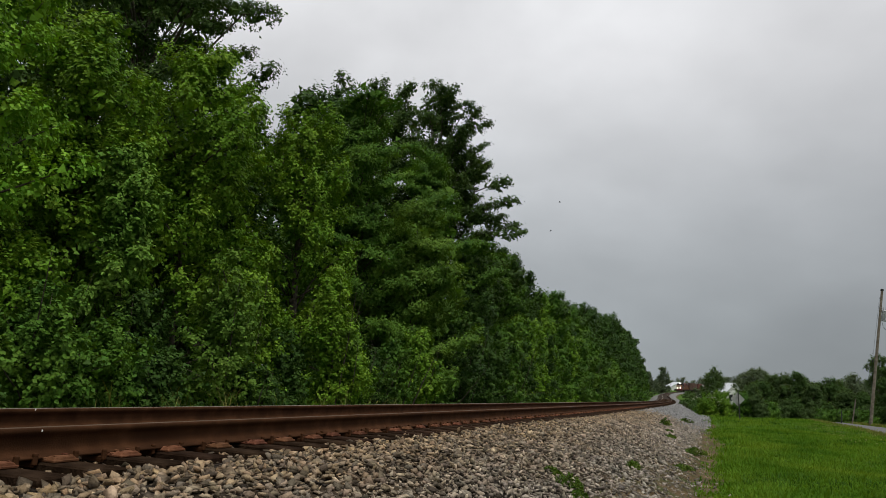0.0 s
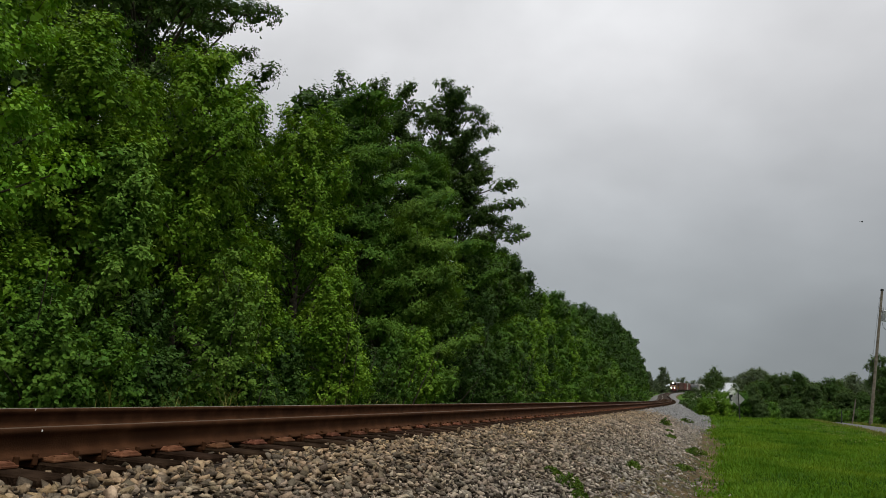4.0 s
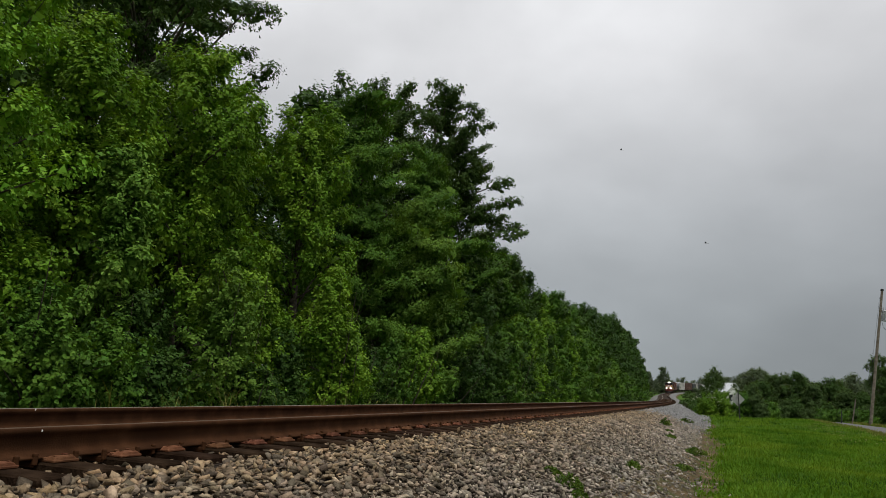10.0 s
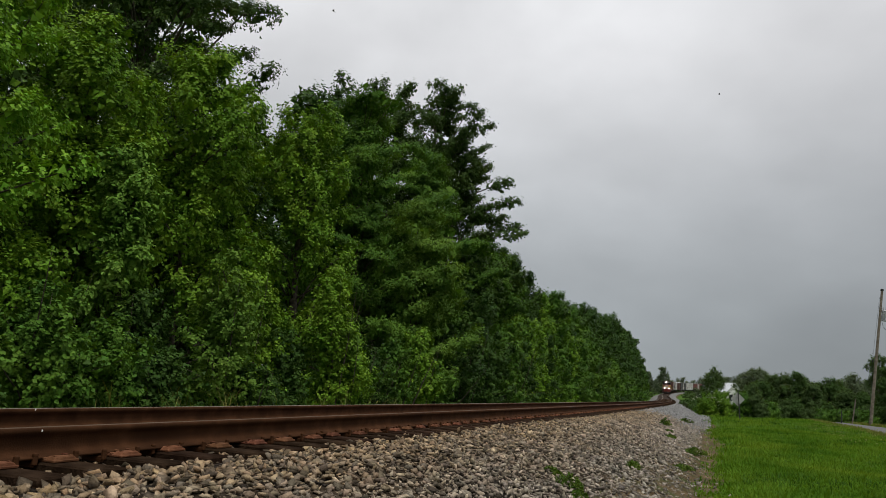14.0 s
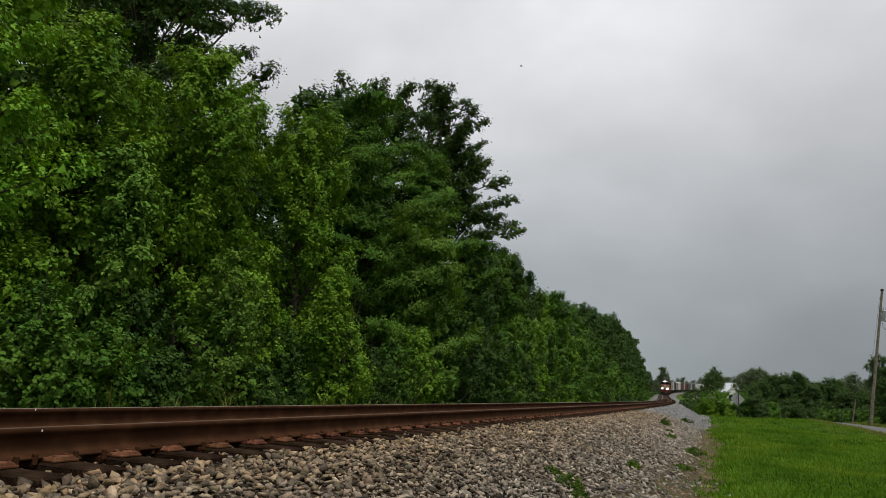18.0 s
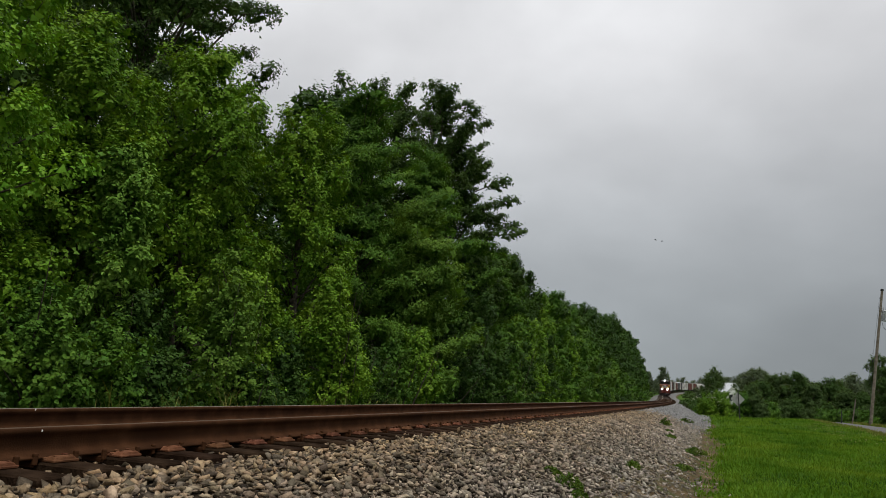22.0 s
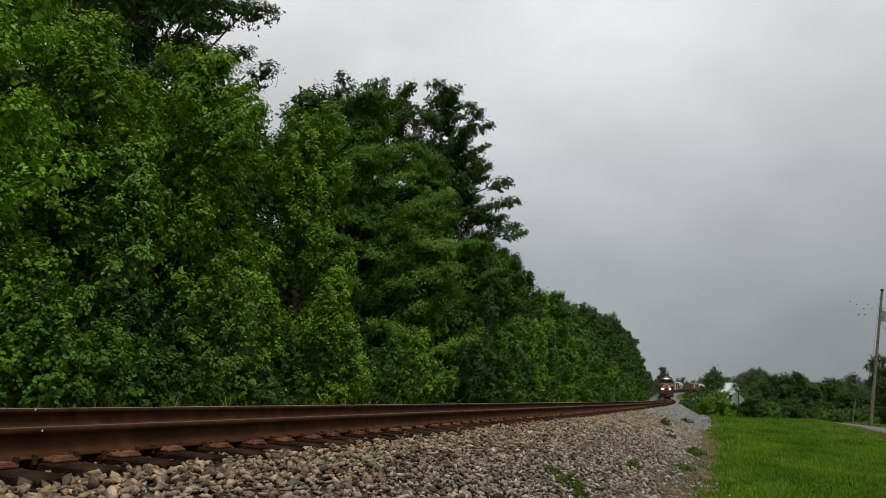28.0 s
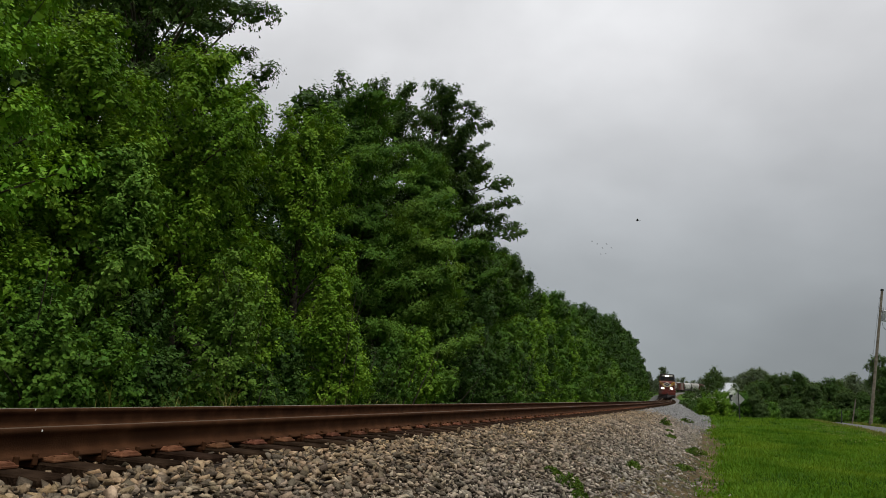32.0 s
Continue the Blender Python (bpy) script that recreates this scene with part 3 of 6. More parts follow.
def make_tree(name, label, category, x, y, h, base, r, mat, seed, boughs=40, blen=1.8, bwid=0.5, shoots=20, per=42, leaf=0.085, asc=1.0, flat=1.0, width=0.36, taper=0.35, group="", stems=1, sink=0.15, z=None, trunk_r=None, rough=0.4, lean=(0, 0), pivot=None, split=None, core=60, tri=False, tips=(), up=0.5, inner=0.3):
    """A tree or shrub: stems, limbs and boughs. Each bough ends in a plume of leafy shoots that narrows to its tip.
    asc: how steeply the boughs rise; flat: thickness of a plume against its breadth; tips: ends of further limbs;
    pivot: height round which the crown rocks; split: height share above which the crown is a part of its own."""
    rng = np.random.default_rng(seed)
    z = float(ground_z(x, y)) if z is None else z
    tree = tagged(thing(name, pose(x, y, z - sink)), label, category, group)
    au = spread_points(rng, boughs)
    # more boughs on the open side, towards the track
    az, u = au[:, 0] - 0.4 * np.sin(au[:, 0]) - 0.3, au[:, 1]
    prof = np.sqrt(np.clip(1 - (np.abs(2 * u - 0.8) / 1.28) ** 2.4, 0.03, 1)) * (1 - taper * u)
    lob = np.array([noise.noise((math.cos(a) * 1.3 + seed * 3.1, math.sin(a) * 1.3, q * 3)) for a, q in zip(az, u)])
    rad = r * prof * (1 + rough * lob * 1.7) * rng.uniform(0.60, 1.14, boughs)
    zt = base + u * (h - base) * (1 + rough * 0.12 * lob) * rng.uniform(0.94, 1.03, boughs)
    # boughs that end inside the crown
    k = int(boughs * inner)
    az = np.concatenate([az, rng.uniform(0, 2 * math.pi, k)])
    u = np.concatenate([u, rng.random(k)])
    rad = np.concatenate([rad, r * rng.uniform(0.2, 0.6, k)])
    zt = np.concatenate([zt, base + (h - base) * u[boughs:] * 0.86])
    T = np.stack([np.cos(az) * rad, np.sin(az) * rad, zt], -1)
    if len(tips):
        more = np.array(tips, float) - np.array([x, y, z - sink])
        T = np.concatenate([T, more])
        az = np.concatenate([az, np.arctan2(more[:, 1], more[:, 0])])
        u = np.concatenate([u, (more[:, 2] - base) / (h - base)])
        rad = np.concatenate([rad, np.linalg.norm(more[:, :2], axis=1)])
    n = len(T)
    q = (T[:, 2] / h) ** 1.5
    T[:, 0] += lean[0] * q
    T[:, 1] += lean[1] * q
    out = np.stack([np.cos(az), np.sin(az), np.zeros(n)], -1)
    D = unit_rows(out * (1.0 - 0.55 * np.clip(u, 0, 1) * min(1.0, asc))[:, None] + np.array([0, 0, 1.0]) * asc * rng.uniform(0.6, 1.3, (n, 1)) + rng.normal(size=(n, 3)) * 0.26)
    if len(tips):
        D[-len(tips):] = unit_rows(out[-len(tips):] + np.array([0, 0, 0.22]))
    L = blen * rng.uniform(0.7, 1.25, n)
    S = np.cross(D, np.array([0, 0, 1.0]) + rng.normal(size=(n, 3)) * 0.05)
    S = unit_rows(S)
    W = np.cross(S, D)
    # shoots stand all over each plume, which swells above its foot and narrows to a tip
    e = rng.random((n, shoots)) ** 0.8
    # the light side of a plume, outward and up, carries the most leaves
    lit = rng.normal(size=(n, shoots, 3)) * 0.8 + out[:, None] * 0.65 + np.array([0, 0, 0.35])
    ph = np.arctan2(np.sum(lit * W[:, None], -1), np.sum(lit * S[:, None], -1))
    swell = (np.sin(np.pi * np.clip(e * 0.62 + 0.30, 0, 1)) ** 0.8) * (1 - 0.25 * e)
    hw = bwid * swell * rng.uniform(0.62, 1.18, (n, shoots))
    nrm = np.cos(ph)[..., None] * S[:, None] + (np.sin(ph) * flat)[..., None] * W[:, None]
    cen = T[:, None] - D[:, None] * (L[:, None] * (1 - e))[..., None] + nrm * hw[..., None]
    face = unit_rows(unit_rows(nrm) + D[:, None] * (0.15 + 1.1 * e ** 2)[..., None])
    sd = unit_rows(face + D[:, None] * 0.55 + np.array([0, 0, 0.15 * asc]) + rng.normal(size=(n, shoots, 3)) * 0.25)
    cen, sd, face = cen.reshape(-1, 3), sd.reshape(-1, 3), face.reshape(-1, 3)
    m = len(cen) * per
    sdr = np.repeat(sd, per, 0)
    sl = np.repeat(bwid * 0.36 * rng.uniform(0.6, 1.4, len(cen)), per)
    p = np.repeat(cen, per, 0) + sdr * (sl * rng.uniform(-0.7, 0.75, m))[:, None] + rng.normal(size=(m, 3)) * (sl * 0.30)[:, None] * np.array([1, 1, 0.6 + 0.4 * min(1.0, flat)])
    V, F = leaf_cloud(rng, p, np.repeat(face, per, 0), leaf, up, width, 0.30, tri=tri)
    step = 1 if tri else 2
    # broad inner leaves close each plume
    e2 = rng.random((n, core))
    q2 = rng.normal(size=(n, core, 3)) + out[:, None] * 0.5
    f2 = np.arctan2(np.sum(q2 * W[:, None], -1), np.sum(q2 * S[:, None], -1))
    n2 = np.cos(f2)[..., None] * S[:, None] + (np.sin(f2) * flat)[..., None] * W[:, None]
    w2 = bwid * 0.55 * (np.sin(np.pi * np.clip(e2 * 0.62 + 0.30, 0, 1)) ** 0.8) * (1 - 0.25 * e2)
    cp = (T[:, None] - D[:, None] * (L[:, None] * (1.25 - 1.05 * e2))[..., None] + n2 * w2[..., None]).reshape(-1, 3)
    V2, F2 = leaf_cloud(rng, cp, unit_rows(n2).reshape(-1, 3), bwid * 0.31, 0.2, 0.45, 0.3, tri=True)
    V, F, p = np.concatenate([V, V2]), np.concatenate([F, F2 + len(V)]), np.concatenate([p, cp])
    tr = trunk_r or 0.014 * h + 0.03
    lines = []
    for k in range(stems):
        off = Vector((rng.normal() * 0.25, rng.normal() * 0.25, 0)) if stems > 1 else Vector((0, 0, 0))
        line = []
        for i in range(7):
            g = i / 6
            wob = 0.018 * h * math.sin(g * 5 + seed + k)
            line.append((off * (1 + g * 2) + Vector((lean[0] * g ** 1.5 + wob * g, lean[1] * g ** 1.5 - wob * 0.6 * g, g * h * 0.9)), tr * (1 - 0.9 * g) / math.sqrt(stems)))
        lines.append(line)
    limbs = []
    for i in range(n):
        zs = max(0.1 * h, T[i][2] - L[i] * 0.6 - rad[i] * rng.uniform(0.3, 0.8))
        g = (min(zs, h) / h) ** 1.5
        a = Vector((lean[0] * g, lean[1] * g, min(zs, 0.85 * h)))
        b = Vector(T[i] - D[i] * L[i])
        rr = min(0.3 * tr, 0.015 + 0.011 * rad[i])
        limbs.append([(a, rr), (a.lerp(b, 0.6) + Vector((0, 0, 0.08 * rad[i])), rr * 0.7), (b, rr * 0.5), (Vector(T[i]), rr * 0.1)])
    pz = base if pivot is None else pivot
    if split is None:
        put("trunk", tube_mesh("trunk", lines + limbs, M_BARK, 5 if not tri else 4), tree)
    else:
        put("trunk", tube_mesh("trunk", lines, M_BARK, 8), tree)
    # crown, in one piece or two, hung at the height round which it rocks
    cut = h * 2 if split is None else base + (h - base) * split
    hi = np.concatenate([np.repeat(p[:m, 2] > cut, step), p[m:, 2] > cut])
    made = []
    for sel, nm in ((~hi, "crown"), (hi, "crown_top")):
        if not sel.any():
            continue
        face = F[sel]
        used, inv = np.unique(face.ravel(), return_inverse=True)
        ob = put(nm, mesh_from(nm, V[used] - [0, 0, pz if nm == "crown" else cut], inv.reshape(-1, 3), mat), tree)
        ob.matrix_basis = pose(0, 0, pz if nm == "crown" else cut)
        made.append(ob)
    if split is not None:
        made.append(put("limb", tube_mesh("limb", limbs, M_BARK, 4), tree))
    return tree, made


SWAY, OAK = [], []
BRIGHT, MID, DARK = "bright green leafy broadleaf tree beside the track", "mid-green dense broadleaf tree beside the track", "dark green tall tree behind the trackside trees"
FEATHERY = "mid-green tree with layered feathery boughs beside the track"
BROAD = dict(boughs=46, blen=1.6, bwid=0.50, shoots=50, per=13, leaf=0.090, width=0.43, asc=0.75, up=0.6, inner=0.2)
FERNY = dict(boughs=54, blen=1.9, bwid=0.85, shoots=46, per=14, leaf=0.118, asc=0.35, flat=0.30, width=0.30, up=0.6, inner=0.2)
FILL = dict(boughs=34, blen=2.0, bwid=1.0, shoots=24, per=10, leaf=0.21, asc=0.7, tri=True)


def plant_wood():
    A = dict(group="trackside trees")
    big = [
        # x, y, height, base, radius, material, label, form, sway
        (-12.8, 8.2, 10.8, 2.4, 3.0, M_LEAF_FRESH, BRIGHT, dict(BROAD, boughs=54, taper=0.15, leaf=0.082, per=15), 0.35),
        (-13.7, 12.4, 9.1, 3.2, 2.2, M_LEAF_LIGHT, BRIGHT, dict(BROAD, boughs=36), 0.3),
        (-13.3, 15.7, 9.9, 3.0, 3.0, M_LEAF_LIGHT, BRIGHT, dict(BROAD, boughs=50), 0.4),
        (-12.9, 20.8, 10.3, 2.6, 2.7, M_LEAF_LIGHT, BRIGHT, BROAD, 0.45),
        (-11.9, 12.3, 6.3, 2.6, 0.9, M_LEAF_PALER, "slender pale green young tree before the bright trees", dict(BROAD, boughs=22, blen=1.0, bwid=0.36, shoots=40, per=10, leaf=0.115, width=0.28), 0.3),
        (-14.6, 27.8, 12.8, 2.4, 3.5, M_LEAF_MID, FEATHERY, FERNY, 0.3),
        (-14.6, 36.0, 13.0, 2.4, 3.9, M_LEAF_MID, FEATHERY, dict(FERNY, leaf=0.125, shoots=50), 0.3),
        (-12.3, 29.4, 8.7, 1.0, 2.9, M_LEAF_FERN, FEATHERY, FERNY, 0.25),
        (-12.4, 36.5, 8.2, 0.8, 2.8, M_LEAF_DARK, "dark green dense broadleaf tree beside the track", dict(BROAD, boughs=48, shoots=44, per=12, leaf=0.115), 0.2),
        (-13.6, 43.6, 9.8, 1.0, 3.0, M_LEAF_MID, MID, dict(BROAD, boughs=48, bwid=0.6, shoots=44, per=11, leaf=0.13), 0.2),
        (-13.3, 47.6, 10.2, 1.0, 2.6, M_LEAF_DARK, "dark rounded tree standing in the trackside row", dict(BROAD, boughs=48, bwid=0.6, shoots=44, per=11, leaf=0.13), 0.2),
        (-12.9, 51.4, 9.2, 0.8, 2.4, M_LEAF_DARK, "dark rounded tree standing in the trackside row", dict(BROAD, boughs=44, bwid=0.6, shoots=40, per=10, leaf=0.14), 0.2),
    ]
    for i, (x, y, h, b, r, mat, lab, form, sway) in enumerate(big):
        _, made = make_tree("tree", lab, "tree", x, y, h, b, r, mat, 11 + i, **form, **A)
        SWAY.append((made[0], sway, i * 1.7, b))
    # mostly added: dark leaves close sky gaps and deepen the wood's shade
    for i, (x, y, h, b, r) in enumerate(((-19.5, 12.0, 12.6, 2.0, 4.4), (-19.0, 24.5, 10.6, 1.0, 4.0), (-20.0, 4.0, 16.0, 2.0, 4.6), (-16.8, 18.0, 8.6, 0.6, 3.0), (-17.0, 10.0, 8.6, 0.6, 3.0), (-18.0, 34.0, 11.0, 0.6, 3.6), (-18.0, 55.0, 12.0, 0.8, 4.0), (-24.0, 15.5, 12.0, 0.6, 4.5), (-24.0, 6.5, 12.0, 0.6, 4.5), (-24.0, 27.0, 11.0, 0.6, 4.5), (-17.2, 21.5, 9.6, 1.0, 2.6), (-17.5, 28.5, 11.5, 1.0, 2.8), (-19.5, 31.8, 15.4, 4.0, 3.4), (-26.0, 20.5, 18.5, 4.0, 5.2), (-27.5, 24.5, 21.0, 8.0, 4.6))):
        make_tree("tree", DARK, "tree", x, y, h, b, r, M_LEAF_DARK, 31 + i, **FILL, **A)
    # undergrowth and thickets added as dark filler, so the wood's inside looks shaded
    for i in range(11):
        make_tree("shrub", "dark green filler undergrowth inside the wood", "shrub", -14.6 - 1.2 * (i % 3), 5.5 + i * 3.3, 4.2 + 0.5 * (i % 2), 0.1, 2.1, M_LEAF_DARK, 600 + i, boughs=22, blen=1.2, bwid=0.7, shoots=24, per=12, leaf=0.15, tri=True, group="wood undergrowth", stems=3, trunk_r=0.06)
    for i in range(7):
        make_tree("shrub", "dense dark filler thicket deep inside the wood", "shrub", -22.0 - 1.5 * (i % 2), 3.0 + i * 3.2, 7.0, 0.0, 2.8, M_LEAF_DARK, 640 + i, boughs=22, blen=1.8, bwid=1.0, shoots=20, per=12, leaf=0.3, tri=True, group="wood undergrowth", stems=3, trunk_r=0.08)
    # the tall oaks whose open tops rock in the wind
    _, made = make_tree("oak_tree", "tall dark green oak with a ragged top rocking in wind", "tree", -17.4, 44.0, 19.8, 4.0, 6.0, M_LEAF_OAK, 41, boughs=104, blen=1.75, bwid=0.68, shoots=40, per=11, leaf=0.155, asc=0.55, flat=0.6, taper=0.42, rough=0.42, split=0.62, tri=True, tips=OAK_TIPS, inner=0.5, **A)
    OAK.extend(made)
    make_tree("oak_tree", "dark green oak with open shoots along its top", "tree", -19.0, 37.6, 18.0, 4.0, 5.6, M_LEAF_OAK, 47, boughs=76, blen=1.5, bwid=0.66, shoots=40, per=11, leaf=0.145, asc=0.7, flat=0.7, taper=0.15, rough=0.3, tri=True, **A)
    # the dark tree over the near corner
    _, made = make_tree("tree", "dark feathery tall tree rising behind the bright trees", "tree", -19.9, 20.0, 20.5, 5.0, 4.8, M_LEAF_OAK, 42, boughs=120, blen=1.7, bwid=0.66, shoots=44, per=12, leaf=0.135, tri=True, asc=0.45, flat=0.55, taper=0.05, rough=0.25, width=0.26, inner=0.5, **A)
    SWAY.append((made[0], 0.4, 0.6, 5.0))
    S = dict(group="trackside shrubs", stems=4, trunk_r=0.06, boughs=26, blen=0.95, bwid=0.32, shoots=24, per=11, leaf=0.074, width=0.42, asc=0.9, up=0.6)
    # dark leaves on the low ones stand in for shade at the wood's foot
    for i, (x, y, h, r, mat) in enumerate([
            (-10.7, 7.2, 2.2, 1.2, M_LEAF_DARK), (-10.5, 9.3, 2.7, 1.15, M_LEAF_MID), (-10.3, 10.5, 2.1, 0.85, M_LEAF_MID), (-11.3, 9.6, 3.4, 1.2, M_LEAF_LIGHT), (-11.4, 12.3, 3.0, 1.2, M_LEAF_DARK), (-10.4, 12.0, 1.6, 0.8, M_LEAF_DARK),
            (-10.9, 14.6, 3.9, 1.25, M_LEAF_FERN), (-10.4, 15.2, 1.5, 0.9, M_LEAF_DARK), (-11.6, 16.6, 4.4, 1.2, M_LEAF_LIGHT), (-11.0, 17.4, 2.6, 0.9, M_LEAF_DARK), (-10.7, 19.4, 4.5, 1.0, M_LEAF_LIGHT), (-10.4, 20.2, 2.6, 0.9, M_LEAF_LIGHT), (-10.8, 22.3, 2.4, 1.0, M_LEAF_DARK),
            (-10.4, 23.4, 2.8, 1.0, M_LEAF_MID), (-10.4, 25.6, 3.4, 1.1, M_LEAF_LIGHT), (-10.6, 27.8, 2.3, 1.1, M_LEAF_MID), (-10.6, 30.0, 3.0, 1.4, M_LEAF_DARK), (-10.9, 32.4, 4.2, 1.6, M_LEAF_DARK), (-10.6, 35.0, 3.4, 1.5, M_LEAF_DARK), (-10.6, 38.4, 4.2, 1.8, M_LEAF_MID), (-10.8, 42.2, 4.0, 1.8, M_LEAF_DARK)]):
        form = S if y < 24 else dict(S, shoots=24, per=11, leaf=0.09, tri=True)
        make_tree("shrub", "leafy green shrub at the foot of the wood", "shrub", x, y, h, 0.2 if mat is M_LEAF_DARK else 0.85, r, mat, 50 + i, **form)
    rng = random.Random(8)
    for i in range(37):
        y = (46 + i * 3.9 if i < 26 else 147 + (i - 26) * 13.0) + rng.uniform(-1, 1)
        cx = float(np.interp(y, TY, TX))
        far = min(1.0, i / 26)
        mat = (M_LEAF_LIGHT, M_LEAF_MID)[i % 2] if i < 6 else (M_LEAF_MID, M_LEAF_FERN)[i % 2]
        h = float(np.interp(y, [46, 53, 66, 74, 84, 140], [5.6, 8.4, 8.8, 6.8, 6.2, 5.2])) * rng.uniform(0.92, 1.06)
        make_tree("tree", "bright green young tree in the row beside the track", "tree", cx - 7.2 - rng.uniform(0, 0.8), y, h, 0.2, rng.uniform(2.2, 2.7), mat, 400 + i, boughs=34 if i < 11 else 24, blen=1.3, bwid=0.6, shoots=34 if i < 11 else 18, per=int(11 - 3 * far), leaf=0.14 + 0.13 * far, tri=True, **A)
    for i in range(32):
        y = 60 + i * 7.2 + rng.uniform(-1.5, 1.5)
        cx = float(np.interp(y, TY, TX))
        h = float(np.interp(y, [56, 80, 105, 147, 190, 232, 260, 290], [8.6, 10.2, 12.5, 14.2, 14.7, 14.0, 11.5, 8.5]))
        make_tree("tree", "dark green tree behind the row beside the track", "tree", cx - 8.5 - rng.uniform(0, 1.0), y, h * rng.uniform(0.93, 1.04), 0.4, rng.uniform(3.2, 3.8), M_LEAF_DARK, 120 + i, boughs=36 if i < 12 else 26, blen=1.6, bwid=0.8, shoots=22, per=10 if i < 12 else 8, leaf=0.22 if i < 12 else 0.32, asc=0.8, taper=0.22, tri=True, **A)


# where the oak's longest limbs end, out over the younger trees
OAK_TIPS = [(-15.4, 44.0, 16.9), (-13.5, 44.0, 15.6), (-12.3, 44.5, 14.6), (-11.6, 44.5, 13.4), (-13.2, 44.0, 12.2), (-14.5, 43.0, 13.9), (-13.6, 45.0, 13.0)]
plant_wood()


def grass_tufts(name, rng, P, height, blades, mat, label, spread=0.05, width=0.006, lean=0.5):
    """Bent blades, three triangles each, joined."""
    n = len(P) * blades
    p = np.repeat(P, blades, 0) + np.concatenate([rng.normal(size=(n, 2)) * spread, np.zeros((n, 1))], 1)
    H = (np.repeat(height, blades) * rng.uniform(0.5, 1.2, n))[:, None]
    a = rng.uniform(0, 2 * math.pi, n)
    d = np.stack([np.cos(a), np.sin(a), np.zeros(n)], -1)
    b = np.stack([-np.sin(a), np.cos(a), np.zeros(n)], -1)
    k = lean * rng.uniform(0.2, 1.0, n)[:, None]
    upv = np.array([0, 0, 1.0])
    w = width * rng.uniform(0.7, 1.4, n)[:, None]
    m1, tip = p + upv * H * 0.6 + d * H * k * 0.3, p + upv * H * (1 - 0.3 * k) + d * H * k
    V = np.stack([p - b * w, p + b * w, m1 - b * w * 0.8, m1 + b * w * 0.8, tip], 1)
    i = np.arange(n)[:, None] * 5
    F = np.stack([i + np.array([0, 1, 3]), i + np.array([0, 3, 2]), i + np.array([2, 3, 4])], 1).reshape(-1, 3)
    return tagged(new(name, mesh_from(name, V.reshape(-1, 3), F, mat)), label, "grass", kind="stuff")


def plant_grass():
    rng = np.random.default_rng(77)
    P, H = [], []
    for y0, y1, x0, x1, n, h0, h1 in ((-8, 8, -0.3, 5, 5500, 0.05, 0.10), (8, 20, -0.8, 6, 17000, 0.06, 0.13), (20, 40, -0.8, 9, 19000, 0.08, 0.16), (40, 70, -1.0, 12, 8000, 0.11, 0.20)):
        x, y = rng.uniform(x0, x1, n), rng.uniform(y0, y1, n)
        edge = np.interp(y, TY, TX) + dirt_edge(y)
        keep = (x > edge + np.where(rng.random(n) < 0.07, -0.4, rng.normal(0.05, 0.16, n))) & ~((x > 7.8) & (x < 10.9) & (y > 20))
        x, y = x[keep], y[keep]
        tall = np.array([noise.noise((a * 0.7, b * 0.35, 3)) for a, b in zip(x, y)])
        P.append(np.stack([x, y, ground_z(x, y) - 0.005], -1))
        H.append((h0 + (h1 - h0) * rng.random(len(x))) * (1 + 0.9 * np.clip(tall, -0.4, 1)))
    grass_tufts("grass", rng, np.concatenate(P), np.concatenate(H), 3, M_BLADE, "lush green mown grass of the field", 0.05, 0.011, 0.8)
    # darker, taller clumps scattered in the field
    n = 5200
    x, y = rng.uniform(-0.4, 7.6, n), 10 + 50 * rng.random(n) ** 1.3
    c = np.array([noise.noise((a * 0.55, b * 0.28, 9)) + 0.5 * noise.noise((a * 1.7, b * 0.8, 2)) for a, b in zip(x, y)])
    k = (c > 0.27) & (x > np.interp(y, TY, TX) + dirt_edge(y) + 0.1)
    x, y = x[k], y[k]
    grass_tufts("grass", rng, np.stack([x, y, ground_z(x, y)], -1), rng.uniform(0.08, 0.16, len(x)), 6, M_RANK, "taller dark grass clumps in the field", 0.07, 0.010, 0.9)
    # rank grass and weeds between the ballast and the wood
    n = 620
    s, u = rng.uniform(4, 60, n), rng.uniform(-5.9, -4.7, n)
    pts = np.array([tuple(beside(a, b)) for a, b in zip(s, u)])
    pts[:, 2] = ground_z(pts[:, 0], pts[:, 1])
    grass_tufts("tall_grass", rng, pts, rng.uniform(0.25, 0.7, n) * (1 - 0.7 * smooth(s, 14, 28)), 7, M_RANK, "tall rank grass at the foot of the wood", 0.10, 0.010, 0.9)
    s, u = rng.uniform(4, 60, 260), rng.uniform(-5.9, -4.6, 260)
    pts = np.array([tuple(beside(a, b)) for a, b in zip(s, u)])
    pts[:, 2] = ground_z(pts[:, 0], pts[:, 1])
    grass_tufts("dry_grass", rng, pts, rng.uniform(0.5, 1.1, 260) * (1 - 0.7 * smooth(s, 16, 30)), 5, M_DRYBLADE, "dry straw-coloured grass stalks at the wood's foot", 0.08, 0.008, 0.9)
    # dry verge of the lane
    n = 4200
    y = rng.uniform(28, 75, n)
    x = np.where(rng.random(n) < 0.4, 7.80 - np.abs(rng.normal(size=n)) * 0.30, 11.0 + np.abs(rng.normal(size=n)) * 0.5)
    grass_tufts("dry_grass", rng, np.stack([x, y, ground_z(x, y)], -1), rng.uniform(0.08, 0.24, n), 4, M_DRYBLADE, "dry tan grass along the lane's edges", 0.06, 0.012)
    # clover heads in the field
    n = 260
    x, y = rng.uniform(4.4, 7.5, n), rng.uniform(32, 54, n)
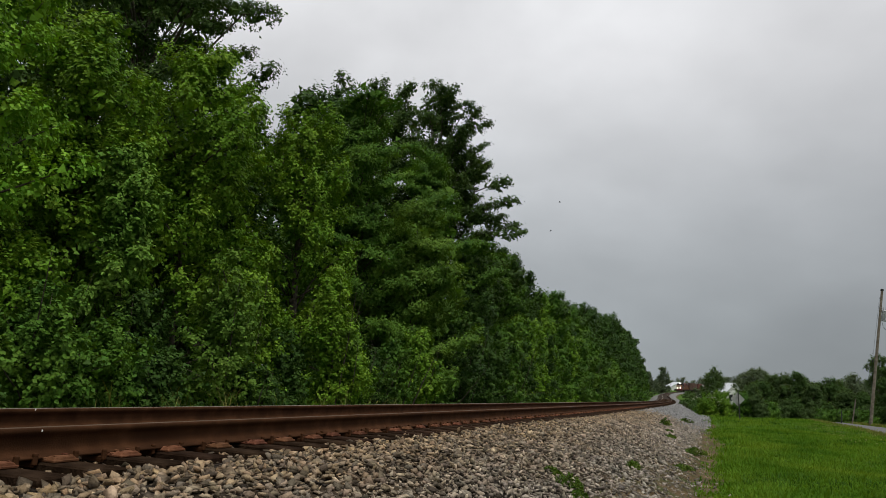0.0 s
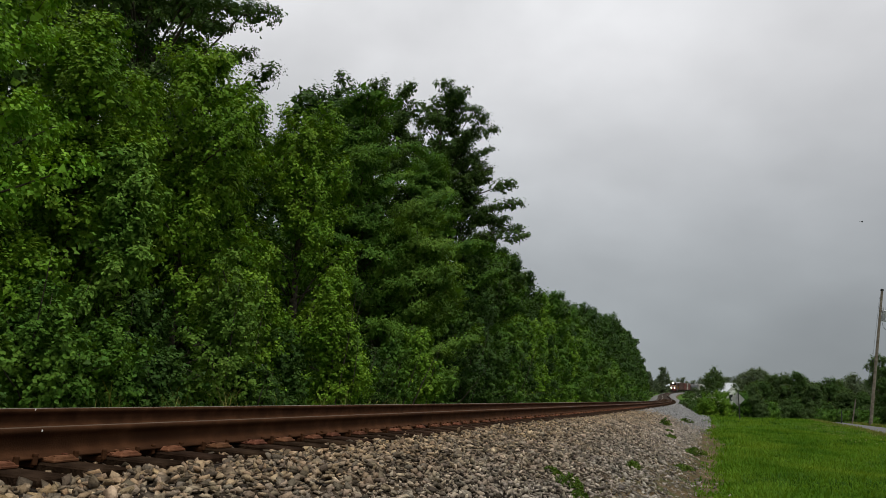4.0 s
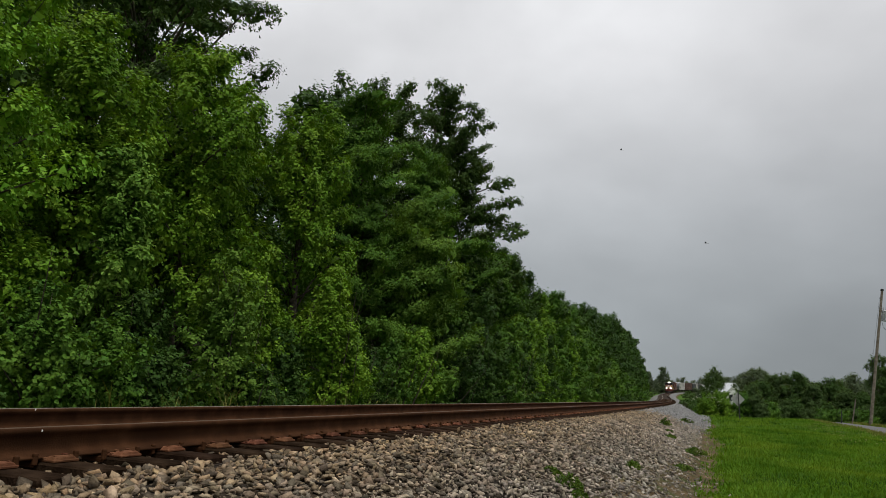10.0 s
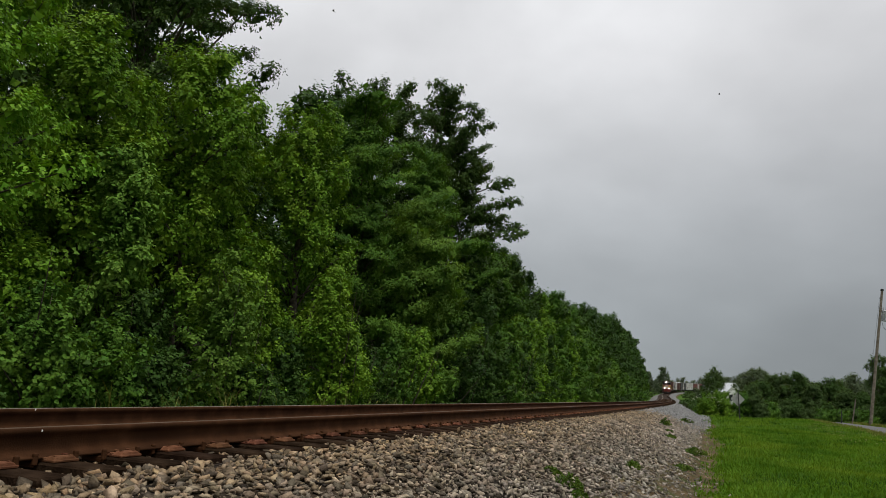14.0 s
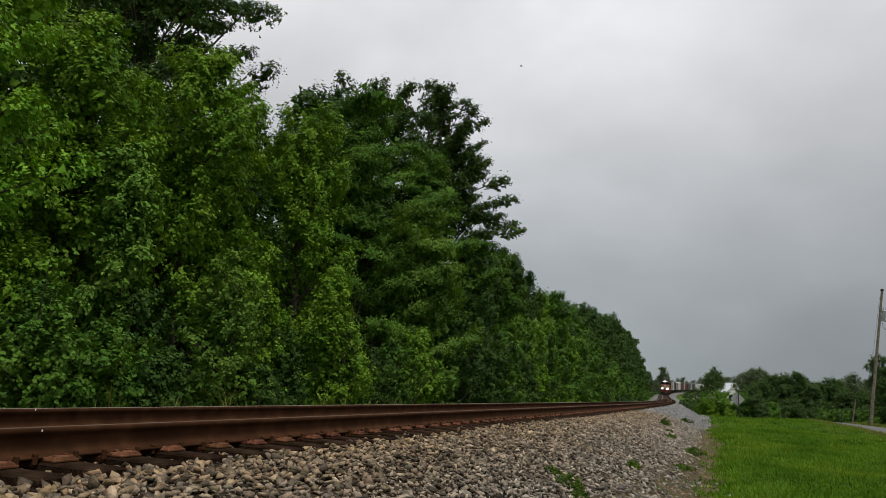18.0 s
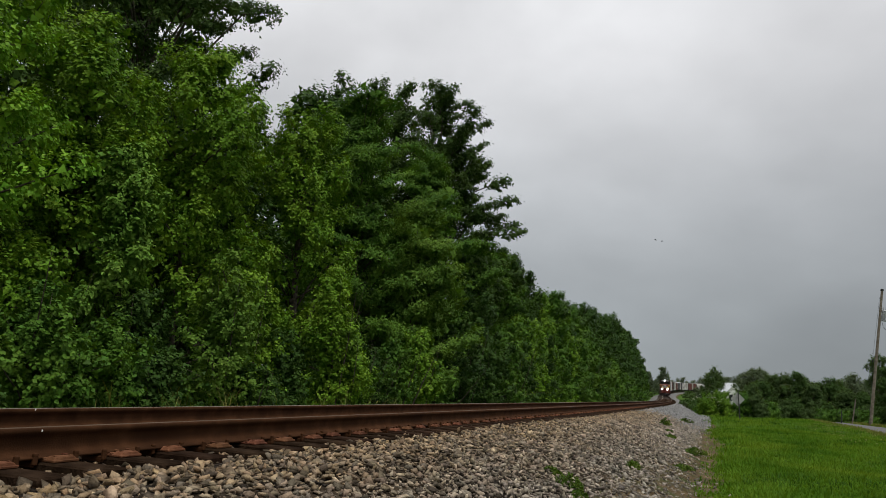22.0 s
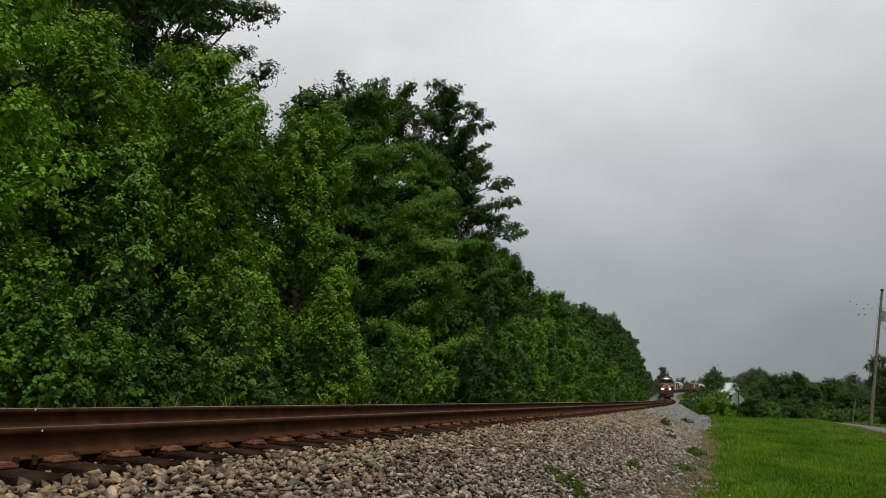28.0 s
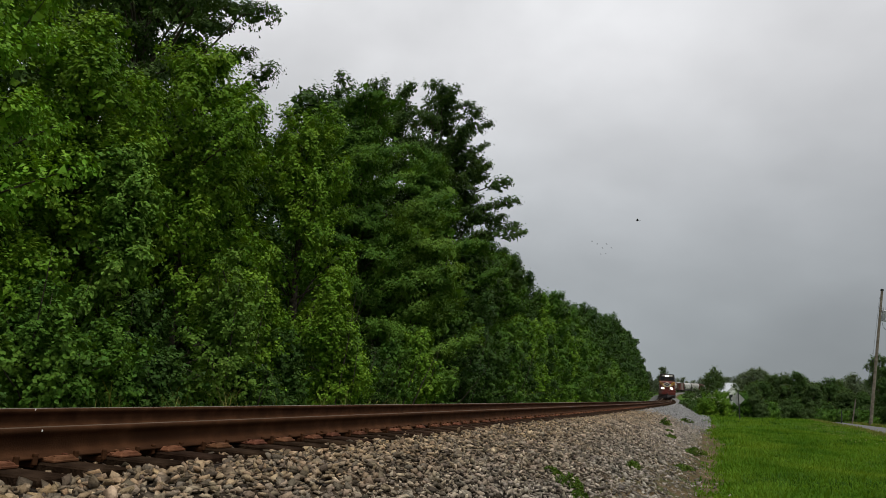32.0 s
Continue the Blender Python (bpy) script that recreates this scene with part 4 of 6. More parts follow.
    grass_tufts("clover", rng, np.stack([x, y, ground_z(x, y) + 0.1], -1), np.full(n, 0.04), 2, M_CLOVER, "pale clover heads in the field", 0.02, 0.02)


plant_grass()


def plant_weeds():
    """Weeds that grow through the ballast."""
    rng = np.random.default_rng(31)
    for s, u, r, h in ((8.1, 3.12, 0.15, 0.16), (7.8, 3.3, 0.10, 0.10), (8.5, 2.85, 0.11, 0.09), (12.2, 3.42, 0.17, 0.14), (27.6, 3.0, 0.19, 0.28), (24.9, 3.25, 0.12, 0.08), (37.5, 3.4, 0.34, 0.22), (20.6, 4.1, 0.3, 0.2), (22.4, 3.4, 0.16, 0.1), (15.5, 4.0, 0.22, 0.12)):
        q = beside(s, u, float(np.interp(u, BED_U, BED_Z)))
        n = int(520 * r / 0.4) + 60
        arms = rng.uniform(0, 2 * math.pi, 11)
        a, k = arms[rng.integers(0, 11, n)] + rng.normal(size=n) * 0.16, rng.random(n) ** 0.7 * r * 1.15
        z = h * (1 - (k / r) ** 2 * 0.55) * rng.uniform(0.15, 1.0, n)
        p = np.stack([np.cos(a) * k, np.sin(a) * k, z], -1)
        d = unit_rows(np.stack([np.cos(a), np.sin(a), np.full(n, 0.6)], -1))
        V, F = leaf_cloud(rng, p, d, 0.048 + 0.0012 * s, 0.3, 0.13, 0.9)
        weed = tagged(thing("weed", Matrix.Translation(q)), "low green weed growing through the ballast", "weed", "ballast weeds")
        put("foliage", mesh_from("foliage", V, F, M_WEED), weed)
        lines = [[((0, 0, -0.05), 0.006), (tuple(p[i] * 0.6), 0.004), (tuple(p[i]), 0.002)] for i in range(0, n, 12)]
        put("stem", tube_mesh("stem", lines, M_LEAF_DARK, 3), weed)


plant_weeds()


def drop_twigs():
    """Dead twigs that lie on the ballast."""
    for s0, u0, turn, ln in ((21.0, 2.55, -28, 0.85), (24.6, 2.95, 15, 0.5), (9.6, 2.35, 62, 0.42), (12.4, 2.9, -50, 0.36)):
        q = beside(s0, u0, float(np.interp(u0, BED_U, BED_Z)) + 0.045)
        rng = random.Random(int(s0 * 10))
        line = [(Vector(((i / 5 - 0.5) * ln, rng.uniform(-0.02, 0.02), rng.uniform(-0.004, 0.012))), 0.011 - 0.0013 * i) for i in range(6)]
        a = line[3][0]
        fork = [(a, 0.006), (a + Vector((0.10, 0.05, 0.01)), 0.004), (a + Vector((0.17, 0.07, 0.0)), 0.002)]
        ob = put("twig", tube_mesh("twig", [line, fork], M_BARK, 5))
        slope = math.degrees(math.atan2(float(np.interp(u0 + 0.2, BED_U, BED_Z)) - float(np.interp(u0 - 0.2, BED_U, BED_Z)), 0.4))
        ob.matrix_basis = Matrix.Translation(q) @ pose(0, 0, 0, 0, -slope, 0) @ pose(0, 0, 0, 0, 0, turn)
        tagged(ob, "dead brown twig lying on the ballast", "twig", "fallen twigs")


drop_twigs()


def build_verges():
    """Bare clay along the toe of the bank, and the lane."""
    ys = axis([(-10, 6, 0.5), (6, 40, 0.22), (40, 84, 0.7)])
    for nm, lab, mat, edges, lift in (
            ("dirt_strip", "bare reddish clay along the toe of the ballast", M_DIRT, lambda y: (np.interp(y, TY, TX) + 3.8 - 0.5 * smooth(y, 28, 45), np.interp(y, TY, TX) + 0.25 + dirt_edge(y)), 0.02),
            ("road", "narrow grey asphalt lane beside the field", M_ASPHALT, lambda y: (7.9 + 0.05 * np.sin(y * 0.7), 10.9 + 0.05 * np.sin(y * 0.5 + 1)), 0.03)):
        V, F = [], []
        k = 7
        for y in ys:
            a, b = edges(y)
            for j in range(k):
                x = a + (b - a) * j / (k - 1)
                z = float(ground_z(x, y)) + lift * (1 if 0 < j < k - 1 else -1)
                V.append((x, y, z))
        for i in range(len(ys) - 1):
            for j in range(k - 1):
                q = i * k + j
                F.append((q, q + 1, q + 1 + k, q + k))
        tagged(new(nm, mesh_from(nm, V, F, mat, smooth_shade=True)), lab, "road" if nm == "road" else "dirt", kind="structure")


build_verges()


HEDGE = [
    # x, y, height of the top above the datum, radius, tone
    (3.4, 84, 3.5, 1.4, "dark"), (4.5, 88, 4.1, 1.8, "dark"), (6.3, 92, 4.8, 1.9, "dark"), (8.4, 92, 5.3, 2.1, "dark"), (9.7, 89, 3.9, 1.6, "dark"), (11.3, 90, 4.6, 2.2, "dark"), (12.4, 86, 3.4, 1.7, "dark"), (13.6, 84, 3.2, 1.6, "dark"), (15.3, 85, 7.0, 1.9, "dark"), (15.0, 80, 5.4, 1.4, "dark"), (17.5, 86, 6.2, 2.3, "dark"), (20.5, 88, 6.0, 2.6, "dark"),
    (-0.3, 150, 7.6, 3.2, "dark"), (5.6, 130, 7.4, 3.6, "haze"), (8.6, 128, 6.0, 2.6, "haze"), (11.4, 120, 6.0, 2.4, "haze"), (18.0, 120, 6.4, 2.9, "haze"), (15.0, 122, 5.2, 2.6, "haze"), (23.0, 122, 6.6, 3.4, "haze"), (28.0, 118, 6.8, 3.6, "haze")]


def plant_far():
    rng = random.Random(21)
    E = dict(group="field edge trees", tri=True, asc=0.6, rough=0.25, taper=0.2, boughs=44, shoots=28, per=8, leaf=0.125, up=0.8)
    # hedge row at the field's far edge: broad dark crowns, with haze-coloured trees standing behind
    DK, HZ = "dark green rounded tree at the far edge of the field", "pale hazy tree standing behind the field hedge"
    for i, (x, y, top, r, lab) in enumerate(HEDGE):
        h = top - float(ground_z(x, y)) + 0.15
        make_tree("tree", DK if lab == "dark" else HZ, "tree", x, y, h, 0.0 if lab == "dark" else 0.6, r, M_LEAF_HAZED if lab == "haze" else (M_LEAF_FAR, M_LEAF_HEDGE)[i % 2], 200 + i, blen=0.34 * r + 0.2, bwid=0.24 * r, **E)
    # low growth along the hedge's foot
    for i in range(13):
        x, y = 2.6 + i * 1.2 + rng.uniform(-0.4, 0.4), 80.5 + rng.uniform(-0.8, 0.8)
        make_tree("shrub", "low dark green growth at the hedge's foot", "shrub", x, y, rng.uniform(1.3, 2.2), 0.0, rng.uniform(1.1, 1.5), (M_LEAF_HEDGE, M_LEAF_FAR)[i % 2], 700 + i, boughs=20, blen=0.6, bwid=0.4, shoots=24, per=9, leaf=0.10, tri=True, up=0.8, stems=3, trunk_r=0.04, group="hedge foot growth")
    # low bright brambles before the hedge
    for i, (x, y) in enumerate(((9.3, 78), (8.2, 79), (10.5, 78), (6.1, 79.5), (12.6, 77.5))):
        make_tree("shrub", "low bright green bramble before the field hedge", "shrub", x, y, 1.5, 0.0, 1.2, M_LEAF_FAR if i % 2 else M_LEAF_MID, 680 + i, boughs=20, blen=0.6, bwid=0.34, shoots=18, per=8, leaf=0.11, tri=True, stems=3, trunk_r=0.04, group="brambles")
    # distant trees, with the haze put into their leaf colours
    for i, (x, y, h, r) in enumerate(((-0.6, 190, 8.0, 4.0), (2.0, 196, 7.0, 3.6), (9.5, 190, 8.6, 4.2), (6.0, 205, 8.0, 4.5), (15.0, 200, 8.6, 4.6), (20, 185, 7.0, 4.5), (25, 180, 7.5, 5), (31, 185, 8, 5), (38, 190, 8.5, 5.5), (46, 200, 8, 5), (-21.6, 335, 12.0, 4.4), (-29, 350, 9, 4), (-40, 470, 8, 5), (-33, 600, 16, 8), (-26, 595, 18, 8), (-18, 605, 16.5, 8), (-11, 600, 18, 8), (-3, 600, 18, 8), (-42, 600, 16, 8), (-50, 605, 15, 8), (8, 610, 18, 8), (-56, 480, 8, 6))):
        make_tree("tree", "green tree in the hazy distance", "tree", x, y, h, 0.5, r, M_LEAF_HAZE if y > 400 else M_LEAF_HAZED, 240 + i, boughs=36, blen=r * 0.42, bwid=r * 0.24, shoots=17, per=8, leaf=0.24 + 0.0004 * y, asc=0.7, taper=0.25, tri=True, rough=0.18, group="distant trees", z=float(ground_z(x, y)) - 0.3)
    # low scrub on both sides of the far track
    L = dict(boughs=16, shoots=14, per=8, tri=True, stems=3, trunk_r=0.05)
    for i in range(20):
        s = 205 + i * 12.5
        u = (-6.0 if i % 2 else 6.5) * rng.uniform(0.95, 1.25)
        v = beside(s, u)
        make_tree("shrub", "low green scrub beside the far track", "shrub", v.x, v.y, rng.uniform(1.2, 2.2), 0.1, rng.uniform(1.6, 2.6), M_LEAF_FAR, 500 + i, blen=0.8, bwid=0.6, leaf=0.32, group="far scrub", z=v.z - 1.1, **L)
    # low growth between the wood and the ballast further on
    for i in range(26):
        v = beside(70 + i * 7.5, -5.3 - rng.uniform(0, 0.9))
        make_tree("shrub", "low dark green growth beside the ballast", "shrub", v.x, v.y, rng.uniform(1.1, 2.2), 0.0, rng.uniform(1.3, 1.9), M_LEAF_DARK if i % 3 else M_LEAF_MID, 720 + i, blen=0.7, bwid=0.45, leaf=0.2, group="trackside growth", **L)
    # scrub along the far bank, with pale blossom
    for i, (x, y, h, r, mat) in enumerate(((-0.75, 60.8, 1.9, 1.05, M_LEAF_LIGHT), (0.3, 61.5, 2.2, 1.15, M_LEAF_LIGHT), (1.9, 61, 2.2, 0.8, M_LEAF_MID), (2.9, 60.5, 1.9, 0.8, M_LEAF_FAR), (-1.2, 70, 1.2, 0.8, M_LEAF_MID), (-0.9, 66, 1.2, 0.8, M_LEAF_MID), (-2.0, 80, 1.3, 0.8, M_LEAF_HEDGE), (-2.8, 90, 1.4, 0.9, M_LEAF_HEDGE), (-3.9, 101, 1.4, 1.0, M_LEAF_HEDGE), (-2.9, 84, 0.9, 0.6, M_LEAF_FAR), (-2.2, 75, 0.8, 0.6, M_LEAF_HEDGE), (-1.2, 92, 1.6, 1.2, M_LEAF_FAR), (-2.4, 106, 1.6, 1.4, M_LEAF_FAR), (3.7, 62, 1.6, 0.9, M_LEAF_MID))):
        sh, _ = make_tree("shrub", "broad green shrub with white blossom at the end of the bank" if i < 2 else "green scrub beside the bank", "shrub", x, y, h, 0.1, r, mat, 300 + i, boughs=26, blen=0.6, bwid=0.32, shoots=28, per=9, leaf=0.095, tri=True, stems=4, trunk_r=0.05)
        if i < 2:
            g = np.random.default_rng(i)
            n = 16
            a, e = g.uniform(3.0, 6.4, n), g.uniform(0.1, 1.2, n)
            P = np.stack([np.cos(a) * np.cos(e) * r, np.sin(a) * np.cos(e) * r, h * 0.45 + np.sin(e) * h * 0.5], -1)
            for c in P:
                m = 10
                q = c + g.normal(size=(m, 3)) * np.array([0.045, 0.045, 0.02])
                V, F = leaf_cloud(g, q, np.tile([0, 0, 1.0], (m, 1)), 0.055, 1.0, 0.5)
                put("blossom", mesh_from("blossom", V, F, M_FLOWER), sh, "flat white blossom head")


plant_far()


def build_hills():
    V, F = [], []
    n = 120
    for i in range(n):
        a = -1.6 + 3.2 * i / (n - 1)
        d = 2300
        hgt = 40 + 12 * noise.noise((a * 3.0, 1.5, 0)) + 8 * noise.noise((a * 14, 4.5, 0)) + 2 * noise.noise((a * 60, 2.5, 0))
        V += [(math.sin(a) * d, math.cos(a) * d, -20), (math.sin(a) * d, math.cos(a) * d, hgt), (math.sin(a) * (d + 500), math.cos(a) * (d + 500), hgt * 0.9)]
    for i in range(n - 1):
        for j in range(2):
            F.append((i * 3 + j, i * 3 + j + 3, i * 3 + j + 4, i * 3 + j + 1))
    tagged(new("backdrop_hills", mesh_from("backdrop_hills", V, F, M_HILL_HAZED, smooth_shade=True)), "low wooded hills greyed with painted haze", "hills", kind="structure")


build_hills()


# ---- roadside things ----
def build_pole():
    foot, top = Vector((11.11, 66.0, 0.10)), Vector((12.35, 66.0, 10.81))
    pole = tagged(thing("utility_pole", Matrix.Translation(foot)), "leaning weathered wooden utility pole beside the lane", "utility pole")
    d = top - foot
    put("post", tube_mesh("post", [[(d * (i / 6) - Vector((0, 0, 0.15 * (i == 0))), 0.122 - 0.035 * i / 6) for i in range(7)]], M_POLE, 10), pole)
    bm = bmesh.new()
    c = d * 0.815 + Vector((0.36, 0, 0))
    add_tube(bm, c - Vector((0, 0, 0.42)), c + Vector((0, 0, 0.38)), 0.22, n=14)
    add_tube(bm, c + Vector((0, 0, 0.38)), c + Vector((0, 0, 0.44)), 0.235, 0.2, n=14)
    tank = part("transformer", bm, M_STEEL, pole, "grey metal pole transformer")
    for dx in (-0.1, 0.1):
        bm = bmesh.new()
        b = c + Vector((dx, 0, 0.44))
        add_tube(bm, b, b + Vector((0, 0, 0.22)), 0.035, n=8)
        add_tube(bm, b + Vector((0, 0, 0.08)), b + Vector((0, 0, 0.12)), 0.06, n=8)
        part("bushing", bm, M_STEEL, tank)
    bm = bmesh.new()
    add_box(bm, *(d * 0.80 + Vector((0.17, 0, 0))), 0.14, 0.12, 0.5, 0.01)
    part("bracket", bm, M_STEEL, pole)
    bm = bmesh.new()
    add_tube(bm, d, d + Vector((0.01, 0, 0.14)), 0.125, 0.11, n=10)
    part("cap", bm, M_CABLE, pole)
    bm = bmesh.new()
    k = d * 0.485 + Vector((-0.24, 0, 0))
    add_tube(bm, d * 0.485, k, 0.02, n=6)
    add_tube(bm, k - Vector((0, 0, 0.07)), k + Vector((0, 0, 0.10)), 0.05, 0.03, n=8)
    part("insulator", bm, M_CABLE, pole)
    put("cable", tube_mesh("cable", [[(d * 0.78 + Vector((0.14, 0, 0)), 0.014), (d * 0.74 + Vector((0.3, 0, -0.1)), 0.014), (d * 0.72 + Vector((0.7, 0, -0.35)), 0.014), (d * 0.70 + Vector((1.6, 0.5, -0.5)), 0.014)]], M_CABLE, 5), pole)
    put("ground_wire", tube_mesh("ground_wire", [[(d * 0.95 - Vector((0.14, 0.05, 0)), 0.008), (d * 0.49 - Vector((0.26, 0.05, 0)), 0.008), (d * 0.3 - Vector((0.17, 0.05, 0)), 0.008), (d * 0.03 - Vector((0.17, 0.05, 0)), 0.008)]], M_CABLE, 4), pole)
    # two old stakes beside the pole
    for x, y, h, lean, mat, lab in ((9.85, 66.0, 1.95, 0.35, M_POLE, "thin leaning weathered wooden stake"), (9.2, 66.4, 1.0, 0.05, M_POST, "short dark wooden stake in the grass")):
        z = float(ground_z(x, y))
        bm = bmesh.new()
        add_tube(bm, (0, 0, -0.2), (lean, 0, h), 0.05, 0.04, n=8)
        ob = part("stake", bm, mat)
        ob.matrix_basis = pose(x, y, z)
        tagged(ob, lab, "stake")


def build_sign():
    x, y = 1.45, 55.0
    z = float(ground_z(x, y))
    sign = tagged(thing("road_sign", pose(x, y, z, 0, 0, 12)), "bare metal back of a diamond road sign on post", "road sign")
    bm = bmesh.new()
    add_box(bm, 0, -0.06, 0.86, 0.07, 0.05, 2.2, 0.006, rot=Euler((0, radians(-3), 0)).to_matrix())
    part("post", bm, M_POST, sign)
    bm = bmesh.new()
    add_box(bm, -0.06, 0.045, 1.33, 0.66, 0.008, 0.66, 0.0, rot=Euler((0, radians(45), 0)).to_matrix())
    part("panel", bm, M_SIGNBACK, sign, "diamond-shaped unpainted metal panel")
    for dz in (-0.2, 0.2):
        bm = bmesh.new()
        add_tube(bm, (-0.05, -0.09, 1.33 + dz), (-0.05, 0.055, 1.33 + dz), 0.014, n=6)
        part("bolt", bm, M_STEEL, sign)


def build_house(x, y, z, rz, w, l, wall_h, ridge, label, windows):
    """Gabled building: four walls, two roof slopes, windows set into the front."""
    house = tagged(thing("house", pose(x, y, z, 0, 0, rz)), label, "house", "distant houses")
    bm = bmesh.new()
    a = [bm.verts.new(c) for c in ((-w / 2, -l / 2, 0), (w / 2, -l / 2, 0), (w / 2, -l / 2, wall_h), (0, -l / 2, ridge), (-w / 2, -l / 2, wall_h))]
    b = [bm.verts.new((v.co.x, l / 2, v.co.z)) for v in a]
    bm.faces.new(a)
    bm.faces.new(b[::-1])
    for i in (0, 1, 4):
        j = (i + 1) % 5
        bm.faces.new((a[j], a[i], b[i], b[j]))
    part("wall", bm, M_WHITEWALL, house)
    for sx in (-1, 1):
        bm = bmesh.new()
        o = 0.35
        k = (ridge - wall_h) / (w / 2)
        q = [(0, -l / 2 - o, ridge + 0.02), (sx * (w / 2 + o), -l / 2 - o, wall_h - o * k + 0.02), (sx * (w / 2 + o), l / 2 + o, wall_h - o * k + 0.02), (0, l / 2 + o, ridge + 0.02)]
        lo = [bm.verts.new(c) for c in q]
        hi = [bm.verts.new((c[0], c[1], c[2] + 0.12)) for c in q]
        bm.faces.new(lo if sx < 0 else lo[::-1])
        bm.faces.new(hi[::-1] if sx < 0 else hi)
        for i in range(4):
            bm.faces.new((lo[i], lo[(i + 1) % 4], hi[(i + 1) % 4], hi[i]))
        bmesh.ops.recalc_face_normals(bm, faces=bm.faces)
        part("roof", bm, M_TINROOF, house, "pale sheet metal roof slope")
    for wx, wz in windows:
        bm = bmesh.new()
        add_box(bm, wx, -l / 2 - 0.02, wz, 0.95, 0.06, 1.3, 0.01)
        win = part("window", bm, M_GLASS, house)
        bm = bmesh.new()
        for dx, dz, sx, sz in ((0, 0.69, 1.15, 0.1), (0, -0.69, 1.15, 0.1), (-0.53, 0, 0.1, 1.3), (0.53, 0, 0.1, 1.3)):
            add_box(bm, wx + dx, -l / 2 - 0.04, wz + dz, sx, 0.1, sz)
        part("frame", bm, M_WHITEWALL, win)


build_pole()
build_sign()
build_house(2.3, 172, 1.0, 35, 3.8, 4.6, 2.7, 4.5, "white house with a pale metal roof behind scrub", ((-0.9, 1.5), (0.9, 1.5)))
build_house(-22.5, 475, 5.6, 20, 11, 14, 3.2, 6.2, "white gabled barn far down the line", ((-3, 1.6), (3, 1.6)))
build_house(-50.0, 380, 5.0, 15, 9, 9, 2.6, 4.2, "small pale house far down the line", ((-2, 1.4), (2, 1.4)))


# ---- train ----
def paint(name, c, rough=0.55, dirt=(0.06, 0.045, 0.035)):
    a, b = tuple(v * 0.85 for v in c), tuple(min(1, v * 1.12) for v in c)
    return material(name, [a, b], rough, 1.2, stain=dirt, stain_scale=0.9)


M_LRED = paint("locomotive_red", (0.120, 0.021, 0.014))
M_LDARK = paint("locomotive_black", (0.026, 0.017, 0.016))
M_LYEL = paint("locomotive_yellow", (0.62, 0.40, 0.05))
M_LWHITE = paint("white_trim_paint", (0.68, 0.66, 0.62))
M_BOXRED = paint("boxcar_oxide_red", (0.16, 0.045, 0.038))
M_BOXBROWN = paint("boxcar_brown", (0.11, 0.050, 0.038))
M_HOPGREY = paint("hopper_pale_grey", (0.42, 0.40, 0.37))
M_HOPWHITE = paint("hopper_white", (0.55, 0.53, 0.51))
M_TANK = paint("tank_dark_grey", (0.075, 0.078, 0.085))
M_GEAR = paint("running_gear_steel", (0.030, 0.024, 0.020), 0.8)
M_LAMP = glow("lit_headlamp", (1.0, 0.90, 0.70), 20.0)


def wheel_mesh():
    bm = bmesh.new()
    add_tube(bm, (-0.065, 0, 0), (0.065, 0, 0), 0.46, 0.46, n=20)
    add_tube(bm, (-0.095, 0, 0), (-0.065, 0, 0), 0.49, 0.49, n=20)
    add_tube(bm, (0.065, 0, 0), (0.12, 0, 0), 0.14, 0.12, n=10)
    me = bpy.data.meshes.new("wheel")
    bm.to_mesh(me)
    bm.free()
    me.materials.append(M_GEAR)
    return me


WHEEL = wheel_mesh()


def add_truck(car, y, axles, gap):
    """A bogie: two side frames, a bolster and its wheels."""
    bm = bmesh.new()
    span = (len(axles) - 1) * gap
    for sx in (-1, 1):
        add_box(bm, sx * 1.0, 0, 0.62, 0.14, span + 0.7, 0.22, 0.03)
        add_box(bm, sx * 1.0, 0, 0.42, 0.12, span * 0.55, 0.22, 0.03)
        for k in axles:
            add_box(bm, sx * 1.02, k * gap, 0.47, 0.2, 0.3, 0.28, 0.04)
    add_box(bm, 0, 0, 0.68, 2.1, 0.4, 0.25, 0.03)
    tr = part("truck", bm, M_GEAR, car, "black steel bogie")
    tr.matrix_basis = pose(0, y, 0)
    for k in axles:
        for sx in (-1, 1):
            w = put("wheel", WHEEL, tr)
            w.matrix_basis = pose(sx * 0.78, k * gap, 0.46, 0, 0, 0 if sx > 0 else 180)


def add_coupler(car, y, sgn):
    bm = bmesh.new()
    add_box(bm, 0, y + sgn * 0.25, 0.85, 0.2, 0.6, 0.22, 0.03)
    add_box(bm, 0.05, y + sgn * 0.6, 0.85, 0.32, 0.25, 0.3, 0.06)
    part("coupler", bm, M_GEAR, car)


